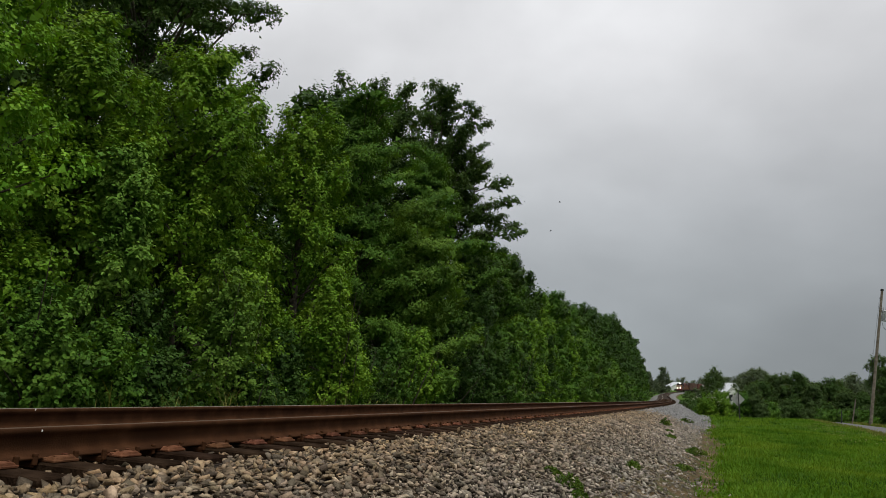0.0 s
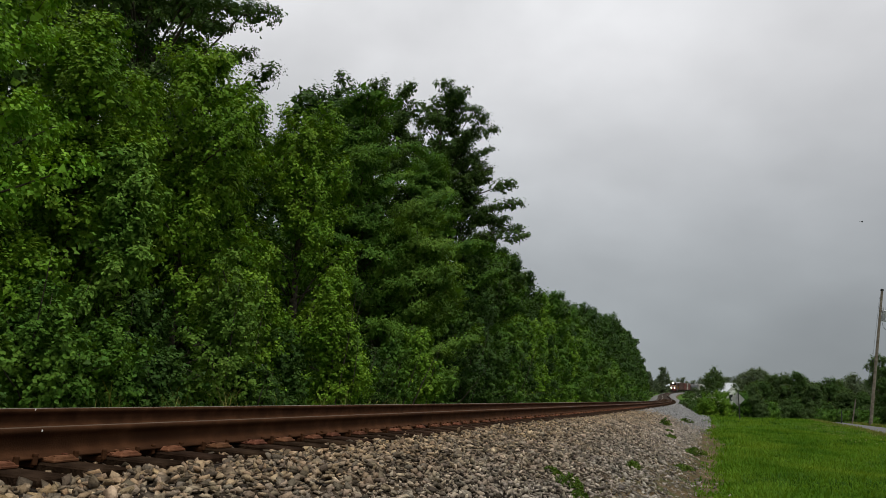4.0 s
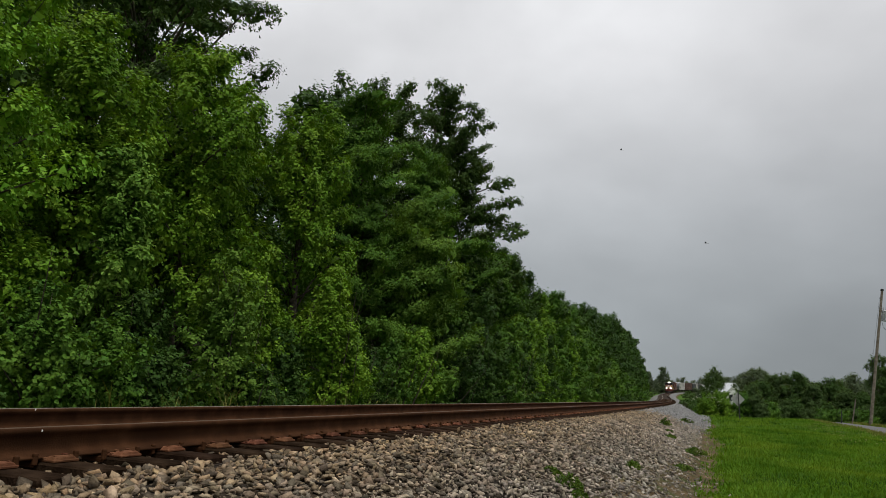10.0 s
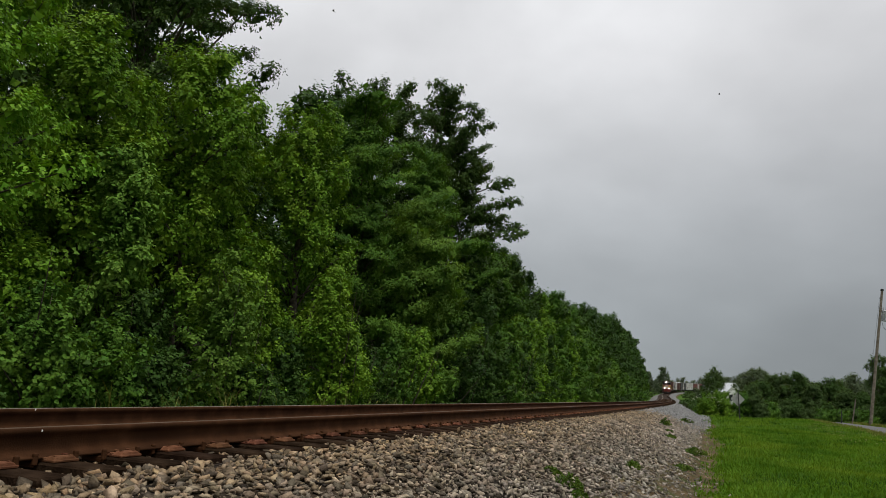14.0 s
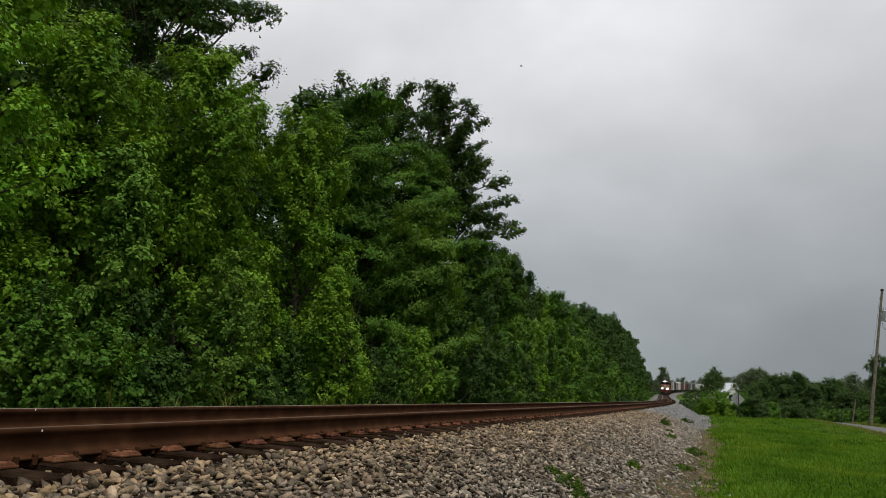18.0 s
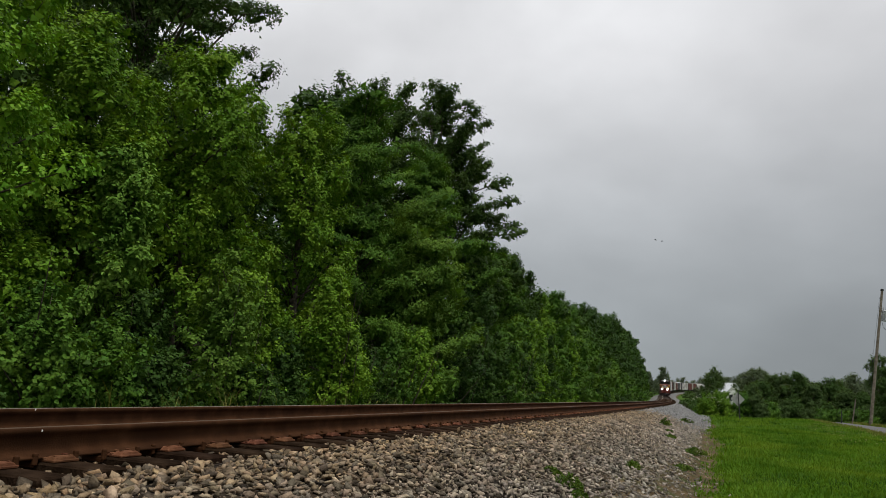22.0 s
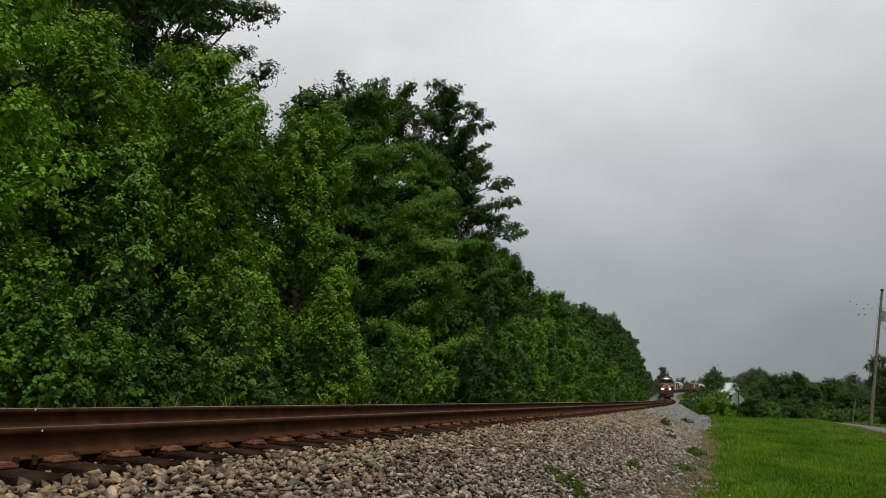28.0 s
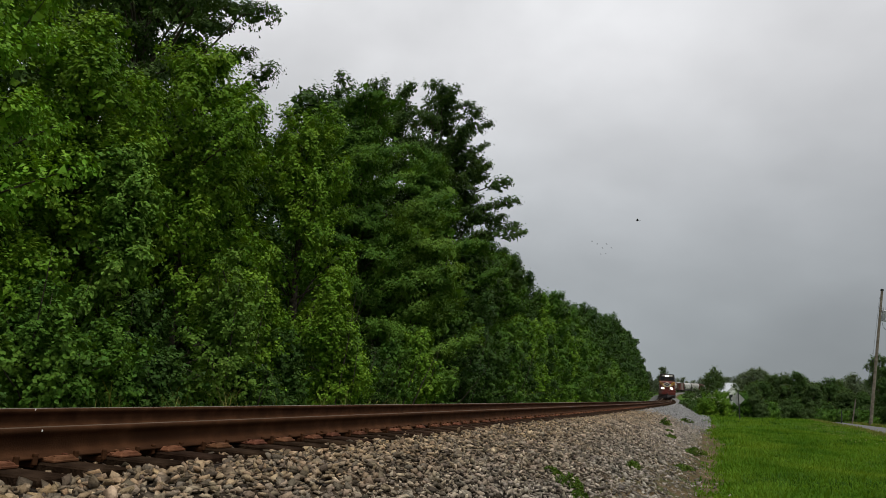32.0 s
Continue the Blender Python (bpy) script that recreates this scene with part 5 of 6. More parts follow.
def build_locomotive():
    loco = tagged(thing("locomotive"), "dark red diesel locomotive with yellow stripes and lit headlamps", "locomotive")
    bm = bmesh.new()
    add_box(bm, 0, 0.2, 1.38, 2.95, 18.8, 0.32, 0.04)
    add_box(bm, 0, 0.2, 1.12, 1.6, 18.0, 0.3, 0.03)
    part("frame", bm, M_LRED, loco)
    bm = bmesh.new()
    vs = add_box(bm, 0, -9.45, 0.72, 2.9, 0.5, 1.0, 0.03)
    part("pilot", bm, M_LRED, loco, "dark red pilot plate")
    bm = bmesh.new()
    for sx in (-1, 1):
        f = [bm.verts.new(c) for c in ((0, -10.25, 0.15), (sx * 1.45, -9.72, 0.15), (sx * 1.45, -9.72, 0.75), (0, -9.9, 0.75))]
        bm.faces.new(f if sx > 0 else f[::-1])
    bmesh.ops.solidify(bm, geom=bm.faces[:], thickness=0.05)
    part("plow", bm, M_LDARK, loco, "black snow plow blade")
    bm = bmesh.new()
    add_box(bm, 0, 0.0, 0.72, 2.6, 5.2, 0.8, 0.14)
    part("fuel_tank", bm, M_GEAR, loco)
    # nose with a sloped top
    bm = bmesh.new()
    vs = add_box(bm, 0, -8.15, 2.36, 2.75, 2.1, 1.64, 0.0)
    for v in bm.verts:
        if v.co.z > 3.0 and v.co.y < -9.0:
            v.co.z -= 0.28
            v.co.x *= 0.9
            v.co.y += 0.18
    bmesh.ops.bevel(bm, geom=bm.edges[:], offset=0.1, segments=2, affect="EDGES")
    nose = part("nose", bm, M_LRED, loco)
    fy = -9.235
    for sx in (-1, 1):
        for k, dz in enumerate((0.0, 0.30)):
            bm = bmesh.new()
            add_box(bm, sx * 0.80, fy + 0.02, 2.42 - dz + 0.02, 1.10, 0.05, 0.13, rot=None)
            for v in bm.verts:
                v.co.z += (abs(v.co.x) - 0.3) * 0.55
            part("stripe", bm, M_LYEL, nose, "yellow diagonal nose stripe")
    bm = bmesh.new()
    add_box(bm, 0, fy + 0.015, 2.52, 0.80, 0.05, 0.80, rot=Euler((0, radians(45), 0)).to_matrix())
    for v in bm.verts:
        v.co.x *= 1.35
        v.co.z = 2.52 + (v.co.z - 2.52) * 0.82
    part("emblem_border", bm, M_LWHITE, nose, "white diamond outline")
    bm = bmesh.new()
    add_box(bm, 0, fy - 0.01, 2.52, 0.58, 0.06, 0.58, rot=Euler((0, radians(45), 0)).to_matrix())
    for v in bm.verts:
        v.co.x *= 1.35
        v.co.z = 2.52 + (v.co.z - 2.52) * 0.82
    part("emblem", bm, M_LDARK, nose, "dark diamond emblem plate")
    bm = bmesh.new()
    add_box(bm, 0, fy - 0.045, 2.52, 0.34, 0.03, 0.10)
    part("emblem_bar", bm, M_LWHITE, nose)
    # cab
    bm = bmesh.new()
    add_box(bm, 0, -5.95, 3.0, 3.05, 2.5, 2.9, 0.0)
    for v in bm.verts:
        if v.co.z > 4.0:
            v.co.x *= 0.82
    bmesh.ops.bevel(bm, geom=bm.edges[:], offset=0.12, segments=2, affect="EDGES")
    cab = part("cab", bm, M_LDARK, loco, "black locomotive cab")
    for sx in (-1, 1):
        bm = bmesh.new()
        add_box(bm, sx * 0.78, -7.205, 3.62, 0.72, 0.05, 0.52, 0.02)
        part("windscreen", bm, M_GLASS, cab, "dark glass windscreen")
        for dy in (-0.55, 0.5):
            bm = bmesh.new()
            add_box(bm, sx * 1.47, -5.95 + dy, 3.45, 0.06, 0.8, 0.6, 0.02)
            part("side_window", bm, M_GLASS, cab)
        bm = bmesh.new()
        add_box(bm, sx * 0.75, -7.2, 4.12, 0.55, 0.12, 0.24, 0.02)
        part("number_board", bm, M_LWHITE, cab, "white number board")
        bm = bmesh.new()
        add_box(bm, sx * 0.78, -9.42, 1.86, 0.42, 0.22, 0.36, 0.04)
        box = part("ditch_light", bm, M_LDARK, loco, "lit ditch light in a black housing")
        bm = bmesh.new()
        add_tube(bm, (sx * 0.78, -9.50, 1.86), (sx * 0.78, -9.56, 1.86), 0.16, n=16)
        part("lens", bm, M_LAMP, box)
    bm = bmesh.new()
    add_box(bm, 0, -7.22, 4.12, 0.7, 0.2, 0.36, 0.05)
    hl = part("headlight", bm, M_LDARK, cab, "lit twin headlight over the windscreen")
    for dx in (-0.16, 0.16):
        bm = bmesh.new()
        add_tube(bm, (dx, -7.30, 4.12), (dx, -7.36, 4.12), 0.105, n=16)
        part("lens", bm, M_LAMP, hl)
    # long hood
    bm = bmesh.new()
    add_box(bm, 0, 2.1, 2.9, 1.85, 13.4, 2.7, 0.12)
    part("hood", bm, M_LRED, loco)
    for i in range(9):
        for sx in (-1, 1):
            bm = bmesh.new()
            add_box(bm, sx * 0.94, -3.6 + i * 1.35, 2.5, 0.04, 1.1, 1.6, 0.01)
            part("hood_door", bm, M_LRED, loco)
    bm = bmesh.new()
    add_box(bm, 0, 6.8, 3.95, 2.7, 3.8, 0.75, 0.1, taper=0.8)
    part("radiator", bm, M_LDARK, loco)
    for i in range(3):
        bm = bmesh.new()
        add_tube(bm, (0, 5.6 + i * 1.25, 4.32), (0, 5.6 + i * 1.25, 4.46), 0.55, 0.5, n=16)
        part("fan", bm, M_LDARK, loco)
    bm = bmesh.new()
    add_box(bm, 0, 0.6, 4.34, 0.5, 1.0, 0.3, 0.03)
    part("exhaust_stack", bm, M_LDARK, loco)
    bm = bmesh.new()
    for dx in (-0.14, 0, 0.14):
        add_tube(bm, (dx, -5.9, 4.58), (dx, -5.5, 4.58), 0.09, 0.03, n=8)
    add_box(bm, 0, -5.6, 4.48, 0.4, 0.1, 0.16)
    part("horn", bm, M_STEEL, loco)
    for sx in (-1, 1):
        lines = [[((sx * 1.4, -4.6, 2.5), 0.02), ((sx * 1.4, 9.0, 2.5), 0.02)]]
        put("handrail", tube_mesh("handrail", lines, M_LYEL, 5), loco)
        for i in range(8):
            put("stanchion", tube_mesh("stanchion", [[((sx * 1.4, -4.6 + i * 1.94, 1.5), 0.018), ((sx * 1.4, -4.6 + i * 1.94, 2.5), 0.018)]], M_LYEL, 5), loco)
        put("front_rail", tube_mesh("front_rail", [[((sx * 1.35, -9.5, 1.5), 0.02), ((sx * 1.35, -9.5, 2.35), 0.02), ((sx * 0.45, -9.5, 2.35), 0.02), ((sx * 0.45, -9.5, 1.5), 0.02)]], M_LWHITE, 5), loco)
        for i in range(4):
            bm = bmesh.new()
            add_box(bm, sx * 1.32, -9.05, 0.35 + i * 0.3, 0.3, 0.35, 0.04)
            part("step", bm, M_GEAR, loco)
    add_truck(loco, -6.3, (-1, 0, 1), 1.85)
    add_truck(loco, 6.3, (-1, 0, 1), 1.85)
    add_coupler(loco, -9.7, -1)
    add_coupler(loco, 9.6, 1)
    return loco, 20.6


def build_boxcar(mat, label, trim=None):
    car = tagged(thing("boxcar"), label, "freight car", "freight cars")
    L = 15.4
    bm = bmesh.new()
    add_box(bm, 0, 0, 2.72, 2.8, L, 3.2, 0.03)
    for i in range(15):
        y = -L / 2 + 0.5 + i * (L - 1) / 14
        if abs(y) > 1.6:
            for sx in (-1, 1):
                add_box(bm, sx * 1.42, y, 2.72, 0.07, 0.12, 3.1)
    for e in (-1, 1):
        for k in range(7):
            add_box(bm, 0, e * (L / 2 + 0.03), 1.5 + k * 0.42, 2.6, 0.08, 0.16)
    part("body", bm, mat, car)
    bm = bmesh.new()
    add_box(bm, 0, 0, 4.37, 2.9, L + 0.1, 0.12, 0.03)
    for i in range(13):
        add_box(bm, 0, -L / 2 + 0.6 + i * (L - 1.2) / 12, 4.45, 2.7, 0.16, 0.06)
    part("roof", bm, M_HOPGREY if trim else mat, car, "ribbed sheet steel roof")
    for sx in (-1, 1):
        bm = bmesh.new()
        add_box(bm, sx * 1.45, 0, 2.65, 0.06, 2.8, 2.9, 0.01)
        for k in range(6):
            add_box(bm, sx * 1.49, 0, 1.5 + k * 0.46, 0.04, 2.7, 0.1)
        for dy in (-0.9, 0.9):
            add_tube(bm, (sx * 1.53, dy, 1.2), (sx * 1.53, dy, 4.2), 0.025, n=6)
        part("door", bm, trim or mat, car, "sliding steel door")
        put("ladder", tube_mesh("ladder", [[((sx * 1.46, -L / 2 + 0.1 + d, 1.1), 0.015), ((sx * 1.46, -L / 2 + 0.1 + d, 4.2), 0.015)] for d in (0, 0.4)] + [[((sx * 1.46, -L / 2 + 0.1, 1.3 + k * 0.42), 0.013), ((sx * 1.46, -L / 2 + 0.5, 1.3 + k * 0.42), 0.013)] for k in range(7)], mat, 4), car)
    bm = bmesh.new()
    add_box(bm, 0, 0, 1.0, 2.5, L + 0.2, 0.26, 0.02)
    add_box(bm, 0, 0, 0.85, 0.7, L - 4, 0.3, 0.02)
    part("underframe", bm, M_GEAR, car)
    for y in (-5.6, 5.6):
        add_truck(car, y, (-0.5, 0.5), 1.75)
    add_coupler(car, -L / 2 - 0.1, -1)
    add_coupler(car, L / 2 + 0.1, 1)
    return car, L + 1.5


def build_hopper(mat, label):
    car = tagged(thing("covered_hopper"), label, "freight car", "freight cars")
    L = 15.0
    bm = bmesh.new()
    prof = [(-1.2, 1.5), (-1.5, 2.1), (-1.52, 3.4), (-1.3, 4.1), (-0.7, 4.4), (0.7, 4.4), (1.3, 4.1), (1.52, 3.4), (1.5, 2.1), (1.2, 1.5)]
    rings = []
    for y, k in ((-L / 2, 0), (-L / 2 + 0.15, 1), (L / 2 - 0.15, 1), (L / 2, 0)):
        rings.append([bm.verts.new((px, y if z > 2.3 else y * 0.80, z)) for px, z in prof])
    for a, b in zip(rings, rings[1:]):
        for i in range(len(prof)):
            j = (i + 1) % len(prof)
            bm.faces.new((a[i], a[j], b[j], b[i]))
    bm.faces.new(rings[0][::-1])
    bm.faces.new(rings[-1])
    bmesh.ops.recalc_face_normals(bm, faces=bm.faces)
    for i in range(11):
        for sx in (-1, 1):
            add_box(bm, sx * 1.53, -5.6 + i * 1.12, 2.7, 0.06, 0.1, 1.5)
    part("body", bm, mat, car)
    for i in range(3):
        bm = bmesh.new()
        add_box(bm, 0, -3.6 + i * 3.6, 1.15, 2.2, 2.6, 0.9, 0.02)
        for v in bm.verts:
            if v.co.z < 1.0:
                v.co.x *= 0.5
                v.co.y = -3.6 + i * 3.6 + (v.co.y - (-3.6 + i * 3.6)) * 0.35
        part("discharge_bay", bm, mat, car)
    for i in range(4):
        bm = bmesh.new()
        add_box(bm, 0, -5.1 + i * 3.4, 4.45, 0.7, 2.6, 0.12, 0.03)
        part("hatch", bm, mat, car)
    bm = bmesh.new()
    for sx in (-1, 1):
        add_box(bm, sx * 1.3, 0, 1.3, 0.15, L, 0.3, 0.02)
    add_box(bm, 0, -L / 2 + 0.6, 1.05, 2.4, 1.4, 0.2)
    add_box(bm, 0, L / 2 - 0.6, 1.05, 2.4, 1.4, 0.2)
    part("underframe", bm, M_GEAR, car)
    for y in (-5.7, 5.7):
        add_truck(car, y, (-0.5, 0.5), 1.75)
    add_coupler(car, -L / 2 - 0.1, -1)
    add_coupler(car, L / 2 + 0.1, 1)
    return car, L + 1.5


def build_tank(mat, label):
    car = tagged(thing("tank_car"), label, "freight car", "freight cars")
    L = 14.5
    bm = bmesh.new()
    ys = [(-L / 2 + 0.2, 0.5), (-L / 2 + 0.35, 1.0), (-L / 2 + 0.7, 1.35), (-L / 2 + 1.2, 1.46), (L / 2 - 1.2, 1.46), (L / 2 - 0.7, 1.35), (L / 2 - 0.35, 1.0), (L / 2 - 0.2, 0.5)]
    rings = [[bm.verts.new((math.cos(2 * math.pi * k / 24) * r, y, 2.65 + math.sin(2 * math.pi * k / 24) * r)) for k in range(24)] for y, r in ys]
    for a, b in zip(rings, rings[1:]):
        for k in range(24):
            bm.faces.new((a[k], a[(k + 1) % 24], b[(k + 1) % 24], b[k]))
    bm.faces.new(rings[0])
    bm.faces.new(rings[-1])
    bmesh.ops.recalc_face_normals(bm, faces=bm.faces)
    for y in (-3.4, 0, 3.4):
        add_tube(bm, (0, y - 0.06, 2.65), (0, y + 0.06, 2.65), 1.48, n=24)
    part("tank", bm, mat, car)
    bm = bmesh.new()
    add_tube(bm, (0, 0, 4.0), (0, 0, 4.5), 0.55, n=16)
    part("dome", bm, mat, car)
    bm = bmesh.new()
    add_box(bm, 0, 0, 4.12, 1.9, 2.4, 0.05)
    for sx in (-1, 1):
        add_tube(bm, (sx * 0.95, -1.2, 4.6), (sx * 0.95, 1.2, 4.6), 0.025, n=5)
        for y in (-1.2, 1.2):
            add_tube(bm, (sx * 0.95, y, 4.1), (sx * 0.95, y, 4.6), 0.025, n=5)
    part("platform", bm, M_GEAR, car)
    bm = bmesh.new()
    for y in (-L / 2 + 1.4, L / 2 - 1.4):
        add_box(bm, 0, y, 1.15, 2.6, 2.6, 0.25, 0.02)
        add_box(bm, 0, y, 1.45, 1.9, 0.5, 0.6, 0.02)
    add_box(bm, 0, 0, 1.1, 0.5, L, 0.25)
    part("underframe", bm, M_GEAR, car)
    for y in (-5.4, 5.4):
        add_truck(car, y, (-0.5, 0.5), 1.75)
    add_coupler(car, -L / 2 - 0.1, -1)
    add_coupler(car, L / 2 + 0.1, 1)
    return car, L + 1.5


CARS = []


def build_train():
    loco, ln = build_locomotive()
    back = ln / 2
    CARS.append((loco, back, 6.3))
    edge = ln
    first = {}
    for kind in ("brown", "red", "tank", "pale", "brown", "slate", "pale", "red", "slate", "pale", "red", "grey", "brown", "red", "white", "grey", "red", "tank", "brown"):
        if kind in first:
            proto, ln = first[kind]
            car = copy_thing(proto, pose(0, 0, 0))
        elif kind == "red":
            car, ln = build_boxcar(M_BOXRED, "faded oxide-red boxcar with a ribbed roof", M_HOPGREY)
        elif kind == "brown":
            car, ln = build_boxcar(M_BOXBROWN, "brown weathered boxcar with sliding doors")
        elif kind == "slate":
            car, ln = build_boxcar(M_TANK, "dark grey weathered boxcar with a pale roof", M_HOPGREY)
        elif kind == "pale":
            car, ln = build_boxcar(M_HOPWHITE, "off-white boxcar with sliding doors")
        elif kind == "tank":
            car, ln = build_tank(M_TANK, "dark grey tank car with a domed top")
        elif kind == "white":
            car, ln = build_hopper(M_HOPWHITE, "off-white covered hopper car")
        else:
            car, ln = build_hopper(M_HOPGREY, "pale grey covered hopper car")
        first.setdefault(kind, (car, ln))
        CARS.append((car, edge + ln / 2, 5.6))
        edge += ln


build_train()


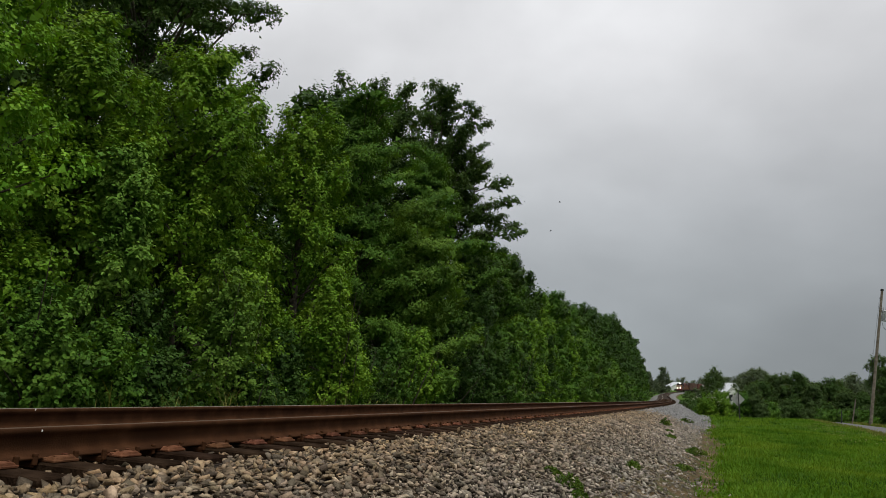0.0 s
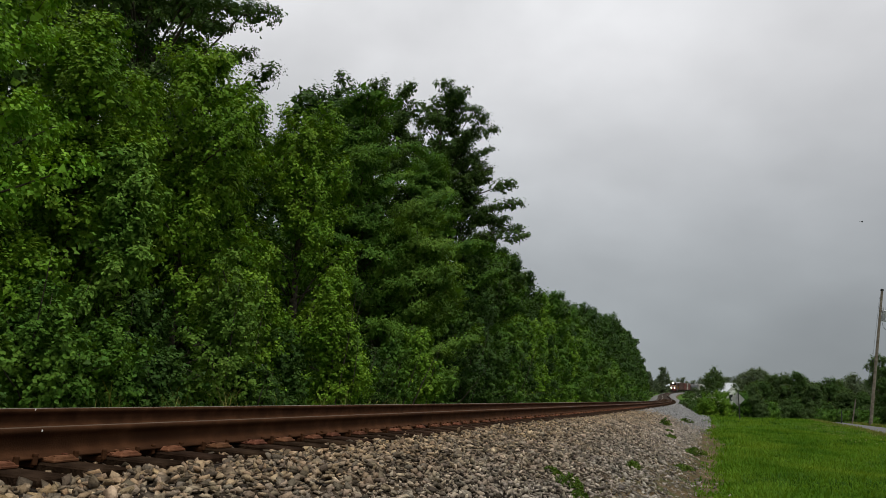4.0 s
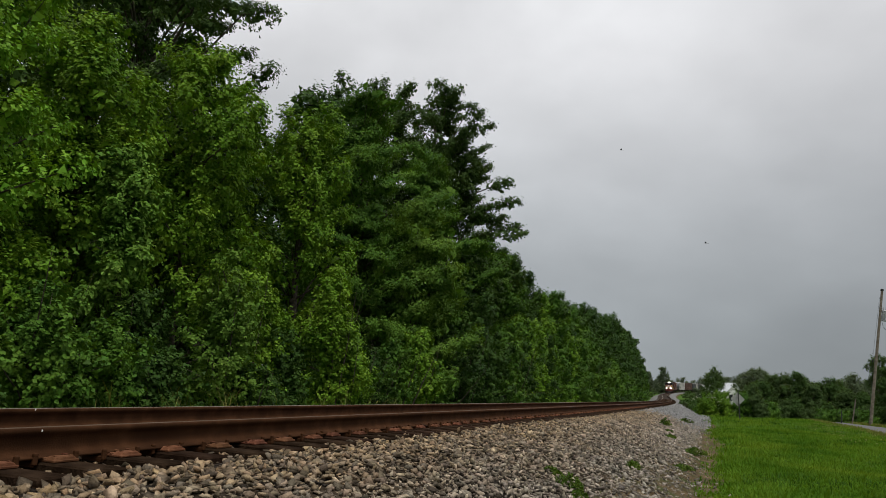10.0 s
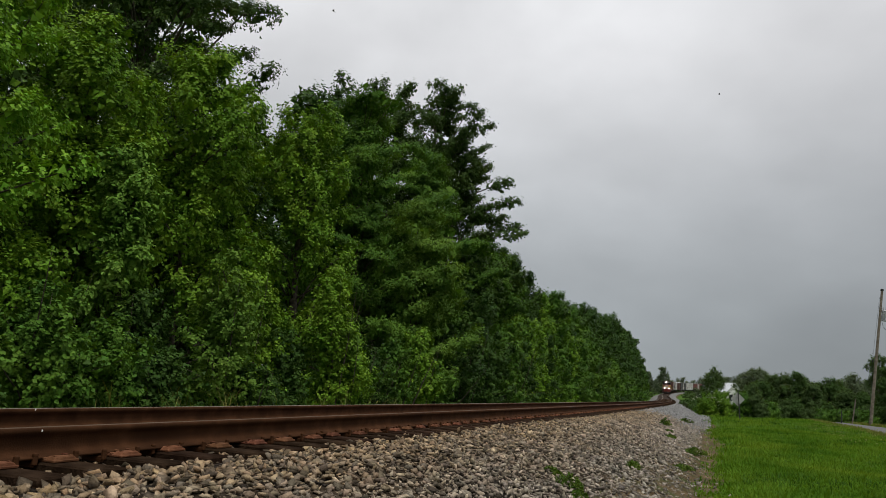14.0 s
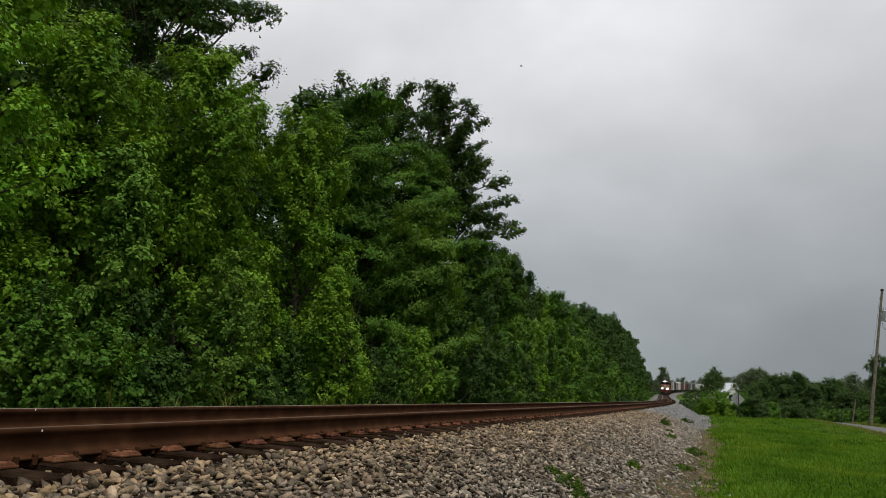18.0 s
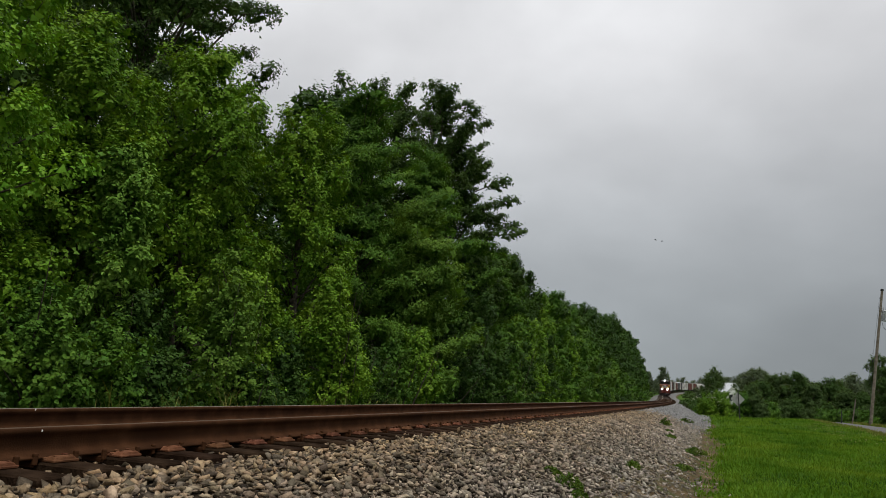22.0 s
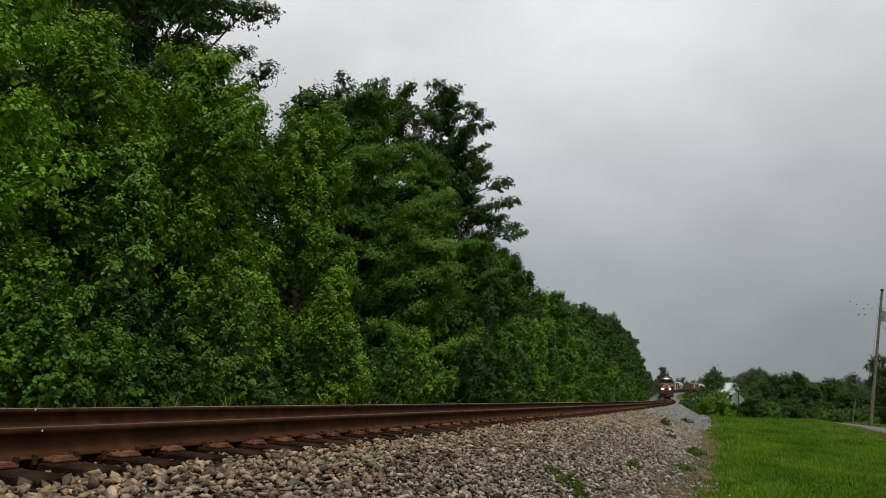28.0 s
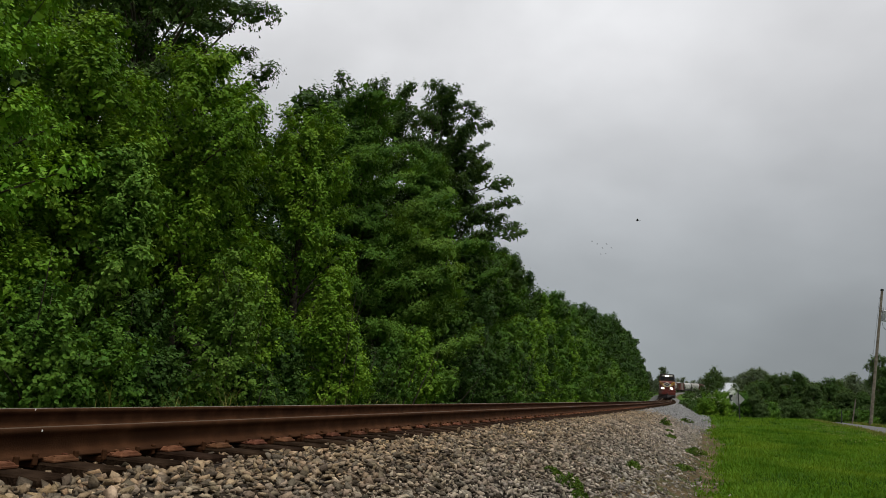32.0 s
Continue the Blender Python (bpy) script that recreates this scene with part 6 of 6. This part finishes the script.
# ---- birds ----
M_BIRD = material("dark_plumage", [(0.012, 0.012, 0.014), (0.03, 0.028, 0.028)], 0.6, 30)
BIRD_LINES = [
    [(-1, -24.8, 83.8, 23), (0, -17.5, 85.4, 23.9), (1, -10.4, 86.3, 24.6), (2, -0, 87.2, 23.7), (3, 5.6, 87.3, 22.5), (5, 20.3, 85.6, 20.3)],
    [(-1, -28.8, 83.3, 19.5), (0, -18.6, 86, 20.5), (1, -8.4, 87.4, 21.3), (2, 1.8, 87.6, 21.9), (3, 10.7, 87.2, 20.9), (4, 20.3, 85.7, 20.1)],
    [(1.6, 16.7, 60.6, 32.2), (2, 11.8, 61.3, 33.1), (3, -0.3, 61.6, 34.6), (3.6, -8.4, 59.6, 37.2)],
    [(6, 20.9, 79.7, 22.2), (7, 13, 81.1, 23.2), (8, 4.7, 81.8, 24.2), (9, -2.5, 81.1, 26.7), (10, -9.7, 80.1, 28.3), (11, -16.3, 78.2, 30.5), (12, -24.6, 75.1, 32.7), (13, -32, 70.5, 36.5), (14, -38.7, 64.7, 40.6), (14.6, -41.6, 60.7, 44)],
    [(5, -26.7, 72.7, 21.4), (6, -18.1, 75.7, 19.9), (7, -11.1, 77.2, 19.1), (8, -0.9, 78.7, 15.6), (9, 9.7, 78.2, 15.1), (9.8, 18, 76.9, 14.2)],
    [(5, -27.3, 72.7, 20.8), (6, -19.4, 75.4, 19.7), (7, -10.7, 77.6, 17.6), (8, -0.7, 78.9, 14.8), (9, 10.3, 78.3, 14.2), (9.8, 18, 77, 13.7)],
    [(5, -26.7, 74.7, 22.3), (6, -19, 77.4, 20.7), (7, -10, 79.4, 19.2), (8, -0.3, 80.7, 16.2), (9, 10.3, 80.1, 15.5), (9.8, 18.5, 78.7, 15.1)],
    [(2.5, 6.1, 129.9, 0.7), (5, 9.6, 129.3, 11), (7, 14.9, 128.3, 16.3), (8, 17.6, 127.7, 18.5), (9, 21.4, 126.9, 19.6), (10.5, 29.3, 124.9, 22.2)],
    [(2.5, 6.5, 129.8, 0.7), (5, 10.4, 129.2, 10.9), (7, 15.4, 128.3, 15.9), (8, 18, 127.5, 19), (9, 22.2, 126.7, 20.1), (10.5, 29.9, 124.6, 23)],
    [(8.6, 17.7, 71.9, 13.4), (10, -0.8, 73.5, 16.3), (11, -5.7, 72.7, 18.8), (12, -9.3, 71.6, 21.6), (13, -16.7, 70.7, 20.2), (13.6, -21.8, 69.7, 18.7), (14.3, -26.7, 68.3, 17.3)],
    [(11, 23.3, 88.4, 27.1), (12, 16.8, 89.1, 29.6), (13, 10.6, 89.1, 32.7), (14, 0.6, 88, 37.2), (15.5, -15, 83.6, 43.9), (16.6, -25.6, 77.1, 50.6)],
    [(10.1, -30.8, 83.7, 13.8), (11, -16.3, 87.2, 16.5), (12, -4.9, 88.1, 19.1), (13, 7.3, 87.1, 23), (14, 20.3, 84.2, 25.9)],
    [(15.4, 20.7, 77.1, 30.6), (16.5, 1.5, 78.4, 34.2), (17, -5.4, 77.8, 35.2), (18, -20.1, 74.6, 36.8), (19, -33.9, 68.5, 38.6), (19.8, -43.3, 60.3, 42.8)],
    [(17.3, 4.5, 109.9, 1.1), (18.5, 1.7, 109.7, 9.3), (20, -2.1, 109, 15.8), (21, -3.3, 108.5, 19.2), (22, -8, 107.4, 23.7), (23, -14.4, 106, 26.9), (24, -19.8, 104.1, 30.9), (25, -25.5, 101.9, 34.2), (26, -31.5, 98.9, 37.9), (27, -37.6, 95.6, 40.7)],
    [(17.3, 4.8, 109.9, 1), (18.5, 2.4, 109.7, 9.2), (20, -1.5, 109.1, 15.7), (21, -2.2, 108.5, 19.2), (22, -7.1, 107.5, 23.5), (23, -13.5, 106.2, 26.8), (24, -18.8, 104.3, 30.9), (25, -24.5, 102.1, 34.1), (26, -30.6, 99.3, 37.7), (27, -37.2, 95.9, 40.3)],
    [(5, -24.2, 53.5, 21.4), (5.5, -20.7, 53.8, 24.2), (6, -17.3, 53.8, 27), (6.5, -13.8, 53.1, 30.3), (7, -10.5, 53.3, 31.3), (7.4, -7.8, 52.5, 33.5)],
    [(5, -24.6, 53.4, 21.1), (5.5, -21.1, 53.8, 23.9), (6, -17.8, 53.7, 26.7), (6.5, -14.4, 53.6, 29), (7, -10.9, 52.5, 32.5), (7.4, -8.6, 51.7, 34.5)],
    [(30.6, 14.1, 52, 12.4), (31, 9.9, 52.9, 12.7), (31.4, 4.6, 53.5, 13.4), (31.6, 1.6, 53.5, 13.9), (31.8, -1.6, 53.6, 13.8), (32, -5.2, 53.3, 13.9)],
    [(27.2, 29.6, 145.6, 22), (28, 22.5, 147.1, 20.4), (29, 13.4, 148.5, 17.7), (30, 2.5, 148.9, 19.3), (30.5, -2.6, 148.5, 22.7), (31, -8.3, 147.8, 25.8), (31.4, -13.5, 146.9, 28.7), (31.8, -19.7, 145.8, 30.7), (32, -23, 145.2, 31.4)],
    [(27.2, 30.3, 145.5, 21.7), (28, 23.5, 147, 19.9), (29, 14.1, 148.5, 17.4), (30, 3.2, 148.9, 19.2), (30.5, -1.6, 148.5, 22.6), (31, -7.2, 147.9, 25.4), (31.4, -12.3, 147.1, 28.2), (31.8, -18.7, 146, 30.1), (32, -22, 145.4, 30.9)],
    [(27.2, 31.3, 145.4, 20.6), (28, 24.5, 146.9, 19.1), (29, 15, 148.5, 16.8), (30, 4.3, 149, 18.2), (30.5, -0.4, 148.7, 21.4), (31, -5.9, 148.1, 24.2), (31.4, -11.2, 147.4, 27.2), (31.8, -17.7, 146.3, 29.2), (32, -21, 145.7, 30.1)],
    [(27.2, 32.1, 145.2, 21.3), (28, 25.2, 146.7, 19.8), (29, 15.7, 148.3, 17.2), (30, 5.4, 148.9, 18.7), (30.5, 0.7, 148.6, 22.1), (31, -5, 148, 25.1), (31.4, -10.4, 147.2, 28.1), (31.8, -16.9, 146.3, 30.1), (32, -20.2, 145.7, 30.9)],
    [(27.2, 32.9, 145, 21), (28, 25.8, 146.7, 19.2), (29, 16.5, 148.3, 16.7), (30, 6.4, 148.9, 18.5), (30.5, 1.6, 148.6, 21.9), (31, -4.3, 148.1, 24.7), (31.4, -9.6, 147.4, 27.5), (31.8, -16.1, 146.5, 29.4), (32, -19.3, 145.9, 30.2)],
    [(27.2, 31.9, 145.4, 19.7), (28, 24.7, 147, 18.1), (29, 15.7, 148.5, 15.8), (30, 5.3, 149.1, 17.3), (30.5, 0.3, 148.8, 20.4), (31, -5.6, 148.3, 23.3), (31.4, -10.9, 147.5, 26.1), (31.8, -17.2, 146.6, 28.2), (32, -20.3, 146, 29.1)],
    [(27.2, 30.8, 145.7, 19.6), (28, 23.8, 147.2, 18.1), (29, 14.8, 148.6, 15.4), (30, 4, 149.2, 16.7), (30.5, -1, 148.8, 20.1), (31, -6.8, 148.3, 23.1), (31.4, -11.9, 147.5, 26.1), (31.8, -18.1, 146.5, 28.1), (32, -21.3, 145.9, 28.9)],
]


def build_bird(big):
    """A small dark bird, wings spread, facing +Y."""
    bird = tagged(thing("bird"), "small dark bird flying across the grey sky", "bird", "birds in the sky")
    bm = bmesh.new()
    bmesh.ops.create_icosphere(bm, subdivisions=2, radius=1.0)
    for v in bm.verts:
        y = v.co.y
        v.co = Vector((v.co.x * 0.045, y * 0.14, v.co.z * 0.04)) * (1.0 if y > -0.3 else 0.7)
    body = part("body", bm, M_BIRD, bird)
    bm = bmesh.new()
    add_box(bm, 0, -0.17, 0, 0.07, 0.12, 0.008)
    part("tail", bm, M_BIRD, bird)
    wings = []
    for sx in (-1, 1):
        bm = bmesh.new()
        q = [(0, 0.06, 0), (sx * 0.12, 0.085, 0.02), (sx * 0.26, 0.0, 0.01), (sx * 0.11, -0.05, 0.01), (0, -0.06, 0)]
        f = bm.faces.new([bm.verts.new(c) for c in q])
        bmesh.ops.solidify(bm, geom=[f], thickness=0.006)
        w = part("wing", bm, M_BIRD, bird)
        w.matrix_basis = pose(sx * 0.03, 0.01, 0.01, 0, -sx * 18, 0)
        wings.append((w, sx))
    return bird, wings


BIRDS = []


def build_birds():
    for i, line in enumerate(BIRD_LINES):
        bird, wings = build_bird(i)
        BIRDS.append((bird, wings, line))


build_birds()


# ---- what moves ----
TIP = [(0, -4), (1, 8), (2, 5), (3, 13), (6, 27), (7, 12), (8, 3), (9, 3), (10, 6), (11, 3), (12, 5), (13, 12), (14, 6), (17, -15), (18, -14), (19, -30), (20, -28), (21, -6), (22, -6), (23, 0), (24, -6), (25, -6), (28, 3), (29, 6), (30, 5), (31, 2), (32, -2)]


def train_front(t):
    """Distance of the locomotive's nose along the line."""
    return 388.0 - 7.75 * t


def motions():
    for ob, back, half in CARS:
        rows = []
        for k in range(0, 33):
            s = train_front(k) + back
            xa, ya, za, _ = on_track(s - half)
            xb, yb, zb, _ = on_track(s + half)
            yaw = math.atan2(-(xb - xa), yb - ya)
            tilt = math.atan2(zb - za, math.hypot(xb - xa, yb - ya))
            rows.append((float(k), pose((xa + xb) / 2, (ya + yb) / 2, (za + zb) / 2, math.degrees(tilt), 0, math.degrees(yaw))))
        walk(ob, rows)
    # the wind: the oak's top rocks most, the near crowns a little
    zs = [o.location.z for o in OAK]
    for ob, z, share in zip(OAK, zs, (0.25, 1.0, 0.25)):
        walk(ob, [(float(t), pose(0, 0, z, 0, share * 0.30 * v, 0)) for t, v in TIP])
    for ob, amp, ph, z in SWAY:
        walk(ob, [(k * 0.8, pose(0, 0, z, amp * 0.6 * math.sin(k * 0.9 + ph), amp * math.sin(k * 1.15 + ph * 2.1), 0)) for k in range(0, 41)])
    for bird, wings, line in BIRDS:
        t0, t1 = line[0][0], line[-1][0]
        rows = []
        pts = [(t, Vector((x, y, z))) for t, x, y, z in line]
        for i, (t, p) in enumerate(pts):
            d = pts[min(i + 1, len(pts) - 1)][1] - pts[max(i - 1, 0)][1]
            yaw = math.degrees(math.atan2(-d.x, d.y))
            rows.append((t, pose(p.x, p.y, p.z, max(-20, min(20, math.degrees(math.atan2(d.z, math.hypot(d.x, d.y))))), 0, yaw)))
        rows = [r for r in rows if 0 <= r[0] <= 32]
        if rows[0][0] > 0:
            rows.insert(0, (0.0, rows[0][1]))
        if rows[-1][0] < 32:
            rows.append((32.0, rows[-1][1]))
        walk(bird, rows)


motions()
